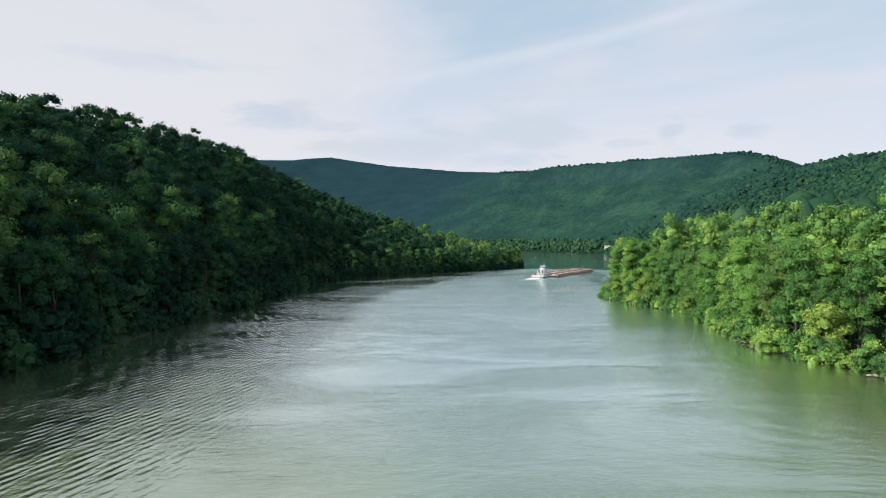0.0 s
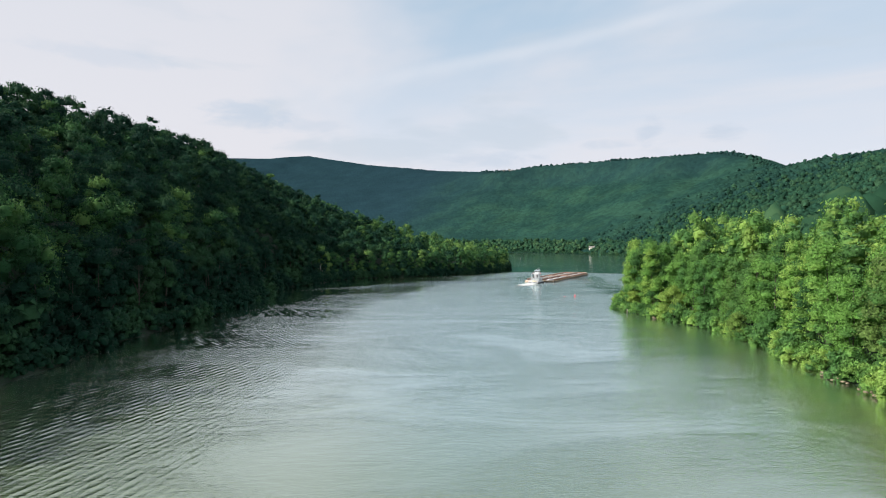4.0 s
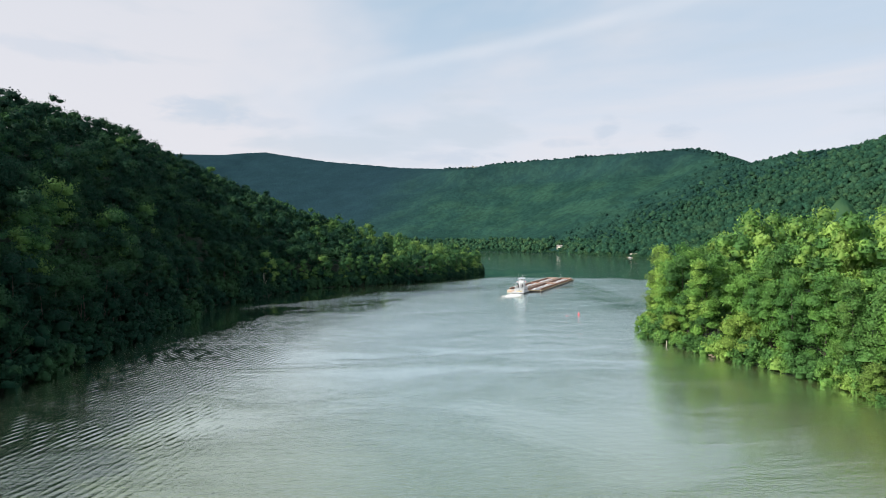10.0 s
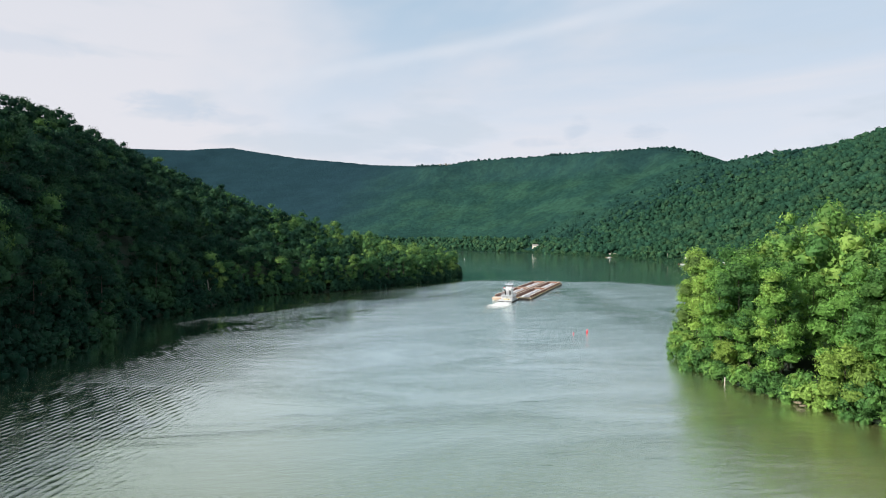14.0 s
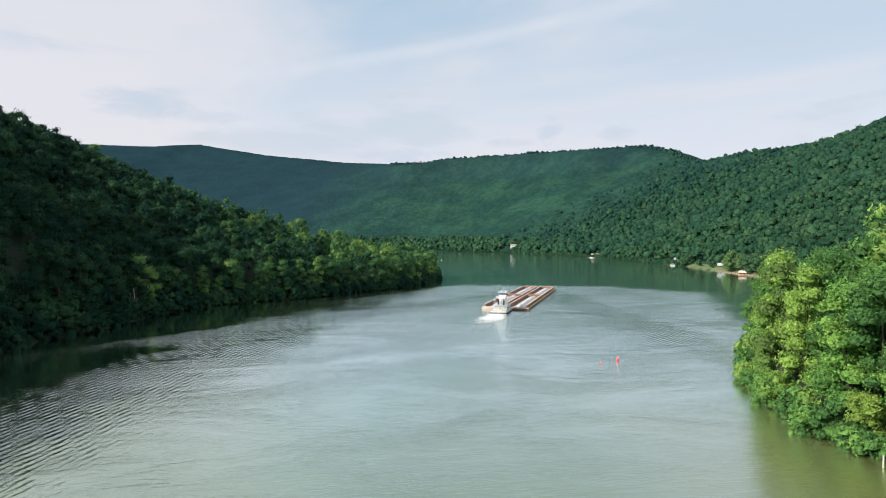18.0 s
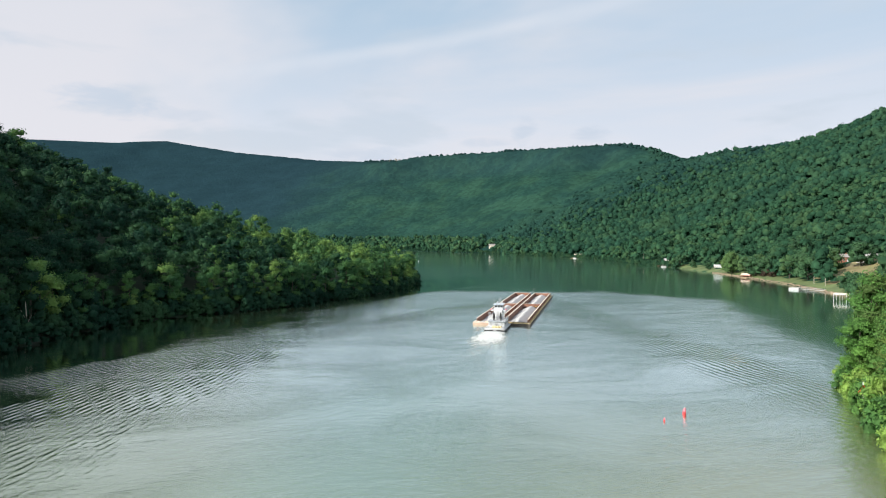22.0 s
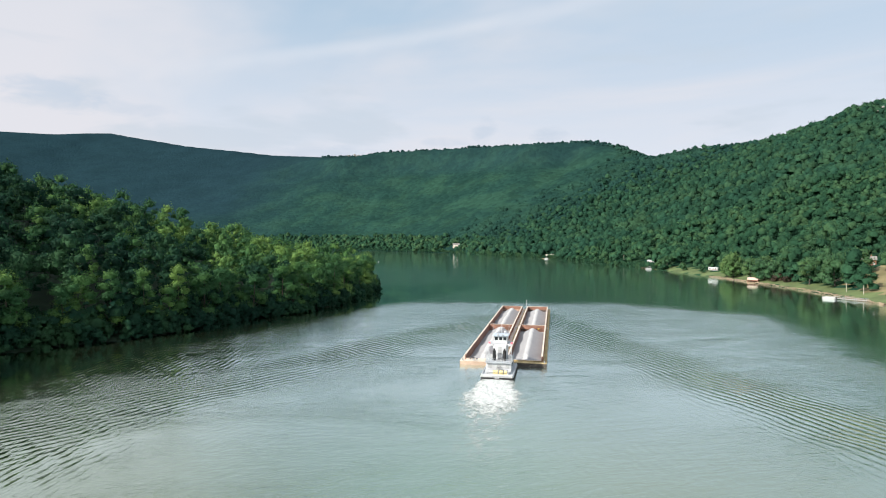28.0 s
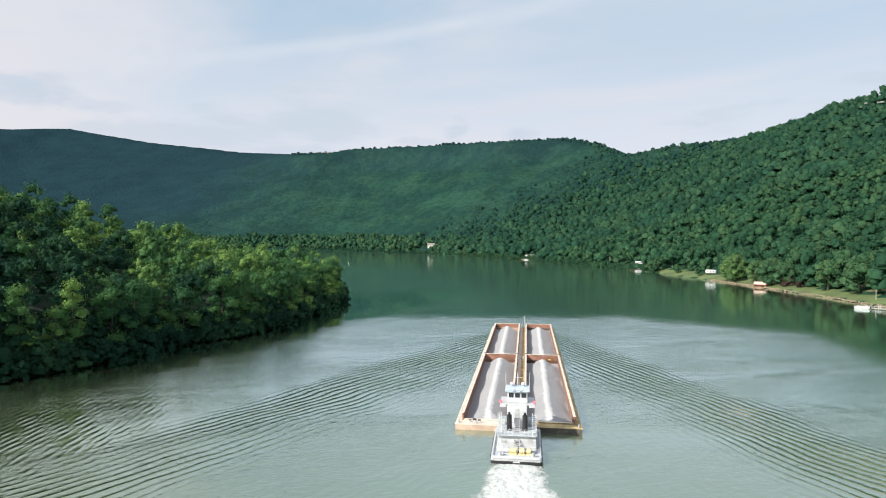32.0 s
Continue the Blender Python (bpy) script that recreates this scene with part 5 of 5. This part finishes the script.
# ---------------------------------------------------------------- the settled shore
M_ROOFG = material("grey_roof", (0.25, 0.24, 0.23), 0.8, vary=0.25, scale=1, fine=8)
M_BROWN = material("brown_siding", (0.22, 0.105, 0.07), 0.8, vary=0.25, scale=1, fine=8)
M_TAN = material("tan_wood", (0.5, 0.36, 0.24), 0.85, vary=0.25, scale=1, fine=8)
M_SAND = material("sun_bleached_roof", (0.6, 0.48, 0.4), 0.8, vary=0.2, scale=1, fine=8)
M_ROSE = material("faded_red_wood", (0.5, 0.24, 0.19), 0.8, vary=0.25, scale=1, fine=8)
M_ROCK = material("pale_rock", (0.3, 0.23, 0.165), 0.9, vary=0.35, scale=0.4, fine=3, bump=0.1)
M_OUT = material("limestone", (0.24, 0.24, 0.22), 0.9, vary=0.35, scale=0.1, fine=0.8)


def level(x, y):
    return float(ground(np.array([x]), np.array([y]))[0][0])


def gable_house(name, x, y, turn, w, d, h, rise, wall_mat, roof_mat, label, windows=3, storeys=1, z=None):
    root = tagged(new(name), label, "house")
    wall = part("wall", boxes((-w / 2, -d / 2, -2.5, w / 2, d / 2, h)), wall_mat, root)
    bm = bmesh.new()
    o = 0.5
    pts = [(-w / 2 - o, -d / 2 - o, h + 0.004), (w / 2 + o, -d / 2 - o, h + 0.004), (w / 2 + o, d / 2 + o, h + 0.004), (-w / 2 - o, d / 2 + o, h + 0.004), (-w / 2 - o, 0, h + rise), (w / 2 + o, 0, h + rise)]
    v = [bm.verts.new(p) for p in pts]
    for f in ((0, 1, 5, 4), (2, 3, 4, 5), (1, 2, 5), (3, 0, 4), (3, 2, 1, 0)):
        bm.faces.new([v[i] for i in f])
    part("roof", bm, roof_mat, root)
    for st in range(storeys):
        for k in range(windows):
            xx = -w / 2 + w * (k + 0.5) / windows
            zz = 1.0 + st * 2.8
            wd = part("window", boxes((xx - 0.6, -d / 2 - 0.06, zz, xx + 0.6, -d / 2 - 0.004, zz + 1.3)), M_WHITE, root)
            part("pane", boxes((xx - 0.5, -d / 2 - 0.09, zz + 0.1, xx + 0.5, -d / 2 - 0.064, zz + 1.2)), M_GLASS, wd)
    part("door", boxes((w / 2 - 1.6, -d / 2 - 0.1, 0, w / 2 - 0.7, -d / 2 - 0.064, 2.05)), M_GREYS, root)
    part("chimney", boxes((w * 0.2, -0.4, h, w * 0.2 + 0.8, 0.4, h + rise + 0.8)), M_BROWN, root)
    root.matrix_basis = pose(x, y, (level(x, y) if z is None else z) + 0.05, 0, 0, turn)
    return root


gable_house("house", 411, 647, -48, 10, 8, 3.6, 2.4, M_BROWN, M_ROOFG, "red-brown house with grey roof among trees on the slope", 4)
gable_house("house", 456, 1622, -20, 14, 9, 5.2, 3.0, M_CREAM, M_ROOFG, "two-storey white house close to the far shore", 4, 2)
gable_house("shed", 462, 1572, -20, 5, 4, 3.5, 1.4, M_WHITE, M_WHITE, "small white shed near the far shore", 1)
gable_house("cabin", 482, 1262, -30, 7, 5, 3.4, 1.8, M_CREAM, M_TAN, "small cream cabin half hidden by trees", 2)


def pole_roof(name, x, y, turn, w, d, h, roof_mat, post_mat, label, z, deck=None, flat_roof=True):
    root = tagged(new(name), label, "boathouse")
    for sx_ in (-1, 0, 1):
        for sy_ in (-1, 1):
            part("post", rods(((sx_ * (w / 2 - 0.3), sy_ * (d / 2 - 0.3), -2.0), (sx_ * (w / 2 - 0.3), sy_ * (d / 2 - 0.3), h), 0.1), n=8), post_mat, root)
    bm = bmesh.new()
    if flat_roof:
        box(bm, -w / 2, -d / 2, h + 0.004, w / 2, d / 2, h + 0.35, bevel=0.05)
    else:
        pts = [(-w / 2, -d / 2, h), (w / 2, -d / 2, h), (w / 2, d / 2, h), (-w / 2, d / 2, h), (-w / 2, 0, h + 1.6), (w / 2, 0, h + 1.6)]
        v = [bm.verts.new((a, b, c + 0.004)) for a, b, c in pts]
        for f in ((0, 1, 5, 4), (2, 3, 4, 5), (1, 2, 5), (3, 0, 4), (3, 2, 1, 0)):
            bm.faces.new([v[i] for i in f])
    part("roof", bm, roof_mat, root)
    part("beam", boxes((-w / 2 + 0.2, -d / 2 + 0.2, h - 0.35, w / 2 - 0.2, -d / 2 + 0.4, h - 0.004)), post_mat, root)
    if deck:
        part("deck", boxes((-w / 2, -d / 2, 0.3, w / 2, d / 2, 0.55)), deck, root)
    root.matrix_basis = pose(x, y, z, 0, 0, turn)
    return root


bh = pole_roof("boathouse", 378, 707, -62, 7.6, 5.4, 2.3, M_SAND, M_ROSE, "faded red boathouse with pale tan roof over the water", 0, M_TAN, False)
part("back_wall", boxes((-3.6, 2.3, 0.3, 3.6, 2.42, 2.2)), M_BROWN, bh)
part("side_wall", boxes((-3.65, -2.2, 0.56, -3.52, 2.28, 1.4)), M_ROSE, bh)
part("side_wall", boxes((3.52, -2.2, 0.56, 3.65, 2.28, 1.4)), M_ROSE, bh)
pole_roof("boat_slip", 294, 535, -62, 6.5, 5, 3.3, M_CREAM, M_WHITE, "open boat slip with flat white roof on white posts", 0)
pole_roof("pavilion", 474, 1212, -15, 17, 9, 3.6, M_CREAM, M_WHITE, "open-sided pavilion with pale roof by the far shore", level(474, 1212), None, False)


def dock(x, y, turn, w, d, mat, label, rails=True):
    root = tagged(new("dock"), label, "dock", "docks")
    n = int(w / 0.9)
    for k in range(n):
        part("plank", boxes((-w / 2 + k * w / n, -d / 2, 0.45, -w / 2 + (k + 0.94) * w / n, d / 2, 0.6)), mat, root)
    for sx_ in (-0.48, -0.16, 0.16, 0.48):
        for sy_ in (-0.46, 0.46):
            part("pile", rods(((sx_ * w, sy_ * d, -2.5), (sx_ * w, sy_ * d, 1.5), 0.14), n=7), mat, root)
    if rails:
        part("rail", rods(((-w / 2, d * 0.46, 1.4), (w / 2, d * 0.46, 1.4), 0.06), n=6), M_WHITE, root)
    root.matrix_basis = pose(x, y, 0, 0, 0, turn)
    return root


dock(327, 589, -74, 17, 2.4, M_GREYS, "long white-railed dock beside the stone bank")
dock(431, 906, -70, 14, 3.5, M_BROWN, "dark wooden dock below a parked camper", False)
dock(461, 1205, -80, 16, 3, M_TAN, "tan wooden dock before a pavilion", False)


def pontoon_boat(x, y, turn, label, canopy=True):
    root = tagged(new("pontoon_boat"), label, "boat", "small boats")
    for s in (-0.9, 0.9):
        part("float", rods(((s, -3, 0.1), (s, 2.6, 0.1), 0.32), ((s, 2.6, 0.1), (s, 3.3, 0.3), 0.32, 0.05), n=10), M_GREYS, root)
    part("deck", boxes((-1.25, -3, 0.42, 1.25, 3, 0.52)), M_GREYS, root)
    part("fence", boxes((-1.25, -2.9, 0.52, -1.19, 2.9, 1.2), (1.19, -2.9, 0.52, 1.25, 2.9, 1.2)), M_GREYS, root)
    part("seat", boxes((-1.1, 1.6, 0.524, 1.1, 2.6, 1.0), bevel=0.08), M_WHITE, root)
    part("engine", boxes((-0.25, -3.5, 0.3, 0.25, -3.02, 1.3), bevel=0.08), M_BLACK, root)
    if canopy:
        part("canopy", boxes((-1.3, -1.8, 2.45, 1.3, 1.2, 2.55), bevel=0.04), M_WHITE, root)
        part("canopy_frame", rods(((-1.2, -1.7, 0.52), (-1.2, -1.7, 2.45), 0.04), ((1.2, -1.7, 0.52), (1.2, -1.7, 2.45), 0.04), ((-1.2, 1.1, 0.52), (-1.2, 1.1, 2.45), 0.04), ((1.2, 1.1, 0.52), (1.2, 1.1, 2.45), 0.04), n=6), M_GREYS, root)
    root.matrix_basis = pose(x, y, 0.1, 0, 0, turn)


pontoon_boat(425, 897, 60, "white pontoon boat moored by a wooden dock")
pontoon_boat(272, 503, 30, "white pontoon boat moored near an open slip")
pontoon_boat(458, 1196, 20, "low white boat moored by a tan dock", False)
pontoon_boat(322.5, 597, 18, "white boat lying at the long dock", False)


def camper(x, y, turn, label):
    root = tagged(new("camper"), label, "camper", "parked campers")
    body = part("body", boxes((-4.2, -1.25, 0.6, 4.2, 1.25, 3.3), bevel=0.25), M_WHITE, root)
    part("stripe", boxes((-4.0, -1.27, 1.2, 4.0, -1.254, 1.5)), M_BROWN, body)
    for xx in (-2.6, 0.2, 2.4):
        part("window", boxes((xx - 0.5, -1.28, 1.8, xx + 0.5, -1.254, 2.5)), M_GLASS, body)
    for xx in (-0.6, 0.6):
        for s in (-1.1, 1.1):
            part("wheel", rods(((xx, s - 0.12, 0.38), (xx, s + 0.12, 0.38), 0.38), n=14), M_BLACK, root)
    part("hitch", rods(((4.2, 0, 0.6), (5.3, 0, 0.55), 0.07), n=6), M_BLACK, root)
    root.matrix_basis = pose(x, y, level(x, y), 0, 0, turn)


camper(450, 928, -70, "white camper parked on grass near the shore")
camper(417, 793, -68, "white camper with brown stripe beside shore trees")
camper(414, 625, -45, "white camper half hidden by trees above the dry slope")
camper(349, 569, -40, "white camper parked on the dry slope")


def utility_pole(x, y, h, label="tall grey wooden utility pole on the grass by the river"):
    root = tagged(new("utility_pole"), label, "pole", "utility poles")
    part("pole", rods(((0, 0, -0.5), (0, 0, h), 0.17, 0.12), n=8), M_PALE, root)
    part("crossarm", rods(((-0.9, 0, h - 0.6), (0.9, 0, h - 0.6), 0.07), n=6), M_PALE, root)
    root.matrix_basis = pose(x, y, level(x, y), 0, 0, 25)


for px_, py_, hh in ((446, 974, 11), (466, 965, 12), (441, 868, 12), (351, 611, 5), (344, 595, 5), (391, 646, 9), (470, 1668, 11)):
    utility_pole(px_, py_, hh)


def boulders(name, label, category, spots, size, mat, rng, kind="stuff"):
    """Angular stones, joined."""
    vs, fs, base_ = [], [], 0
    kinds_ = [dome_kind(rng, 1, 1.0, 1.4, 0.25) for _ in range(5)]
    for x, y, z, s in spots:
        v, f = kinds_[int(rng.integers(5))]
        a = rng.uniform(0, 6.28)
        r = np.array([[math.cos(a), -math.sin(a), 0], [math.sin(a), math.cos(a), 0], [0, 0, 1]])
        g = size * s * rng.uniform(0.6, 1.3, 3)
        vs.append((v * g) @ r.T + [x, y, z])
        fs.append(f + base_)
        base_ += len(v)
    return tagged(new(name, np_mesh(name, np.concatenate(vs), np.concatenate(fs), (mat,))), label, category, kind=kind)


wall = np.array([(398, 775), (386, 732), (376, 700), (366, 668), (356, 640), (342, 608), (330, 582), (321, 565), (314, 540)], float)
sp = []
for p, q in zip(wall[:-1], wall[1:]):
    for k in range(int(np.hypot(*(q - p)) / 0.16)):
        f = RNG.uniform(0, 1)
        w = p + (q - p) * f + RNG.uniform(-1.7, 1.9, 2)
        sp.append((w[0], w[1], RNG.uniform(-0.5, 0.4), RNG.uniform(0.6, 1.3)))
boulders("stone_bank", "tan rip-rap stones holding the lawn's edge", "stones", sp, 0.42, M_ROCK, RNG)
sp = [(a, b, -0.1, c) for a, b, _, c in along_shore(FAR_SHORE, 25, 35, 0.9, (-2.6, -1.0), RNG, wet=True) if noise.noise(Vector((a * 0.08, b * 0.08, 0))) > 0.18 and abs(b - 289) > 7]
boulders("bank_stones", "pale tan stones and clay lumps at the wooded water's edge", "stones", sp, 0.6, M_BANK, RNG)
sp = [(1050 + RNG.normal() * 16, 1112 + RNG.normal() * 26, level(1050, 1112) - 1 + RNG.normal() * 3, RNG.uniform(0.5, 1.2)) for _ in range(14)]
boulders("rock_outcrop", "pale limestone outcrop breaking the forest on the mountain", "rocks", sp, 4.0, M_OUT, RNG)
sp = [(402 + RNG.normal() * 22, 2497 + RNG.normal() * 7, level(402, 2497) - 3 + RNG.normal() * 2, RNG.uniform(0.4, 1.1)) for _ in range(26)]
boulders("ridge_bluff", "pale rock bluff along the far ridge top", "rocks", sp, 6.0, M_OUT, RNG)

# driveway and dry slope behind the lawn
strip = [(356, 567), (378, 583), (400, 604), (406, 628)]
bm = bmesh.new()
rows = []
for i, (a, b) in enumerate(strip):
    n = Vector((0.72, -0.69))
    rows.append([bm.verts.new((a + n.x * o, b + n.y * o, level(a + n.x * o, b + n.y * o) + 0.25)) for o in (-2.2, 0, 2.2)])
for r0, r1 in zip(rows, rows[1:]):
    for k in range(2):
        bm.faces.new((r0[k], r0[k + 1], r1[k + 1], r1[k]))
tagged(part("driveway", bm, M_CREAM), "pale concrete driveway climbing to the house", "driveway", kind="structure")

# trees on the lawn
M_LAWN_LEAF = leaf_material("lawn_leaves", (0.035, 0.095, 0.045), (0.055, 0.13, 0.055), (0.1, 0.17, 0.06))
lawn_kinds = [tree_kind(RNG, RNG.uniform(5.6, 7.2), RNG.uniform(11, 15), 0.6, 11, 800, 0.5, "round green shade tree on the riverside lawn", "lawn trees", leaves=M_LAWN_LEAF) for _ in range(4)]
lawn_spots = [(387, 719, 1.15), (384, 704, 1.15), (381, 691, 1.1), (395, 712, 1.2), (369, 652, 1.15), (364, 629, 1.6), (406, 679, 1.55), (387, 634, 1.4), (393, 614, 1.5), (322, 556, 1.0), (318, 548, 1.1), (328, 563, 0.8), (312, 540, 1.0), (300, 520, 0.9), (293, 505, 0.9), (430, 873, 0.85), (431, 884, 0.9), (404, 762, 1.0), (411, 800, 0.6), (421, 838, 0.6), (399, 695, 1.3), (381, 668, 0.7)]
plant(lawn_kinds, [(a, b, level(a, b) - 0.2, c) for a, b, c in lawn_spots], RNG, (0.95, 1.12))
M_PALEWIL = leaf_material("lawn_willow_leaves", (0.07, 0.145, 0.05), (0.1, 0.18, 0.06), (0.13, 0.21, 0.07), relief=0.12, grain=1.8)
M_REDLEAF = leaf_material("reddish_leaves", (0.05, 0.04, 0.03), (0.075, 0.05, 0.035), (0.1, 0.07, 0.04), relief=0.12, grain=1.8)
red_bush = [tree_kind(RNG, 3.4, 5.5, 0.0, 8, 500, 0.4, "low dark reddish bush above the stone bank", "reddish bushes", leaves=M_REDLEAF, name="bush", category="bush")]
plant(red_bush, [(a, b, level(a, b) - 0.2, c) for a, b, c in ((380, 688, 1.1), (383, 678, 1.2), (376, 676, 0.8))], RNG, (0.95, 1.1))
lone = [tree_kind(RNG, 5.0, 13, 0.0, 14, 1300, 0.42, "pale green willow at the lawn's edge", "shore willows", leaves=M_PALEWIL, name="willow_tree")]
plant(lone, [(392, 742, level(392, 742) - 0.2, 1.55), (396, 753, level(396, 753) - 0.2, 1.35)], RNG, (1, 1))
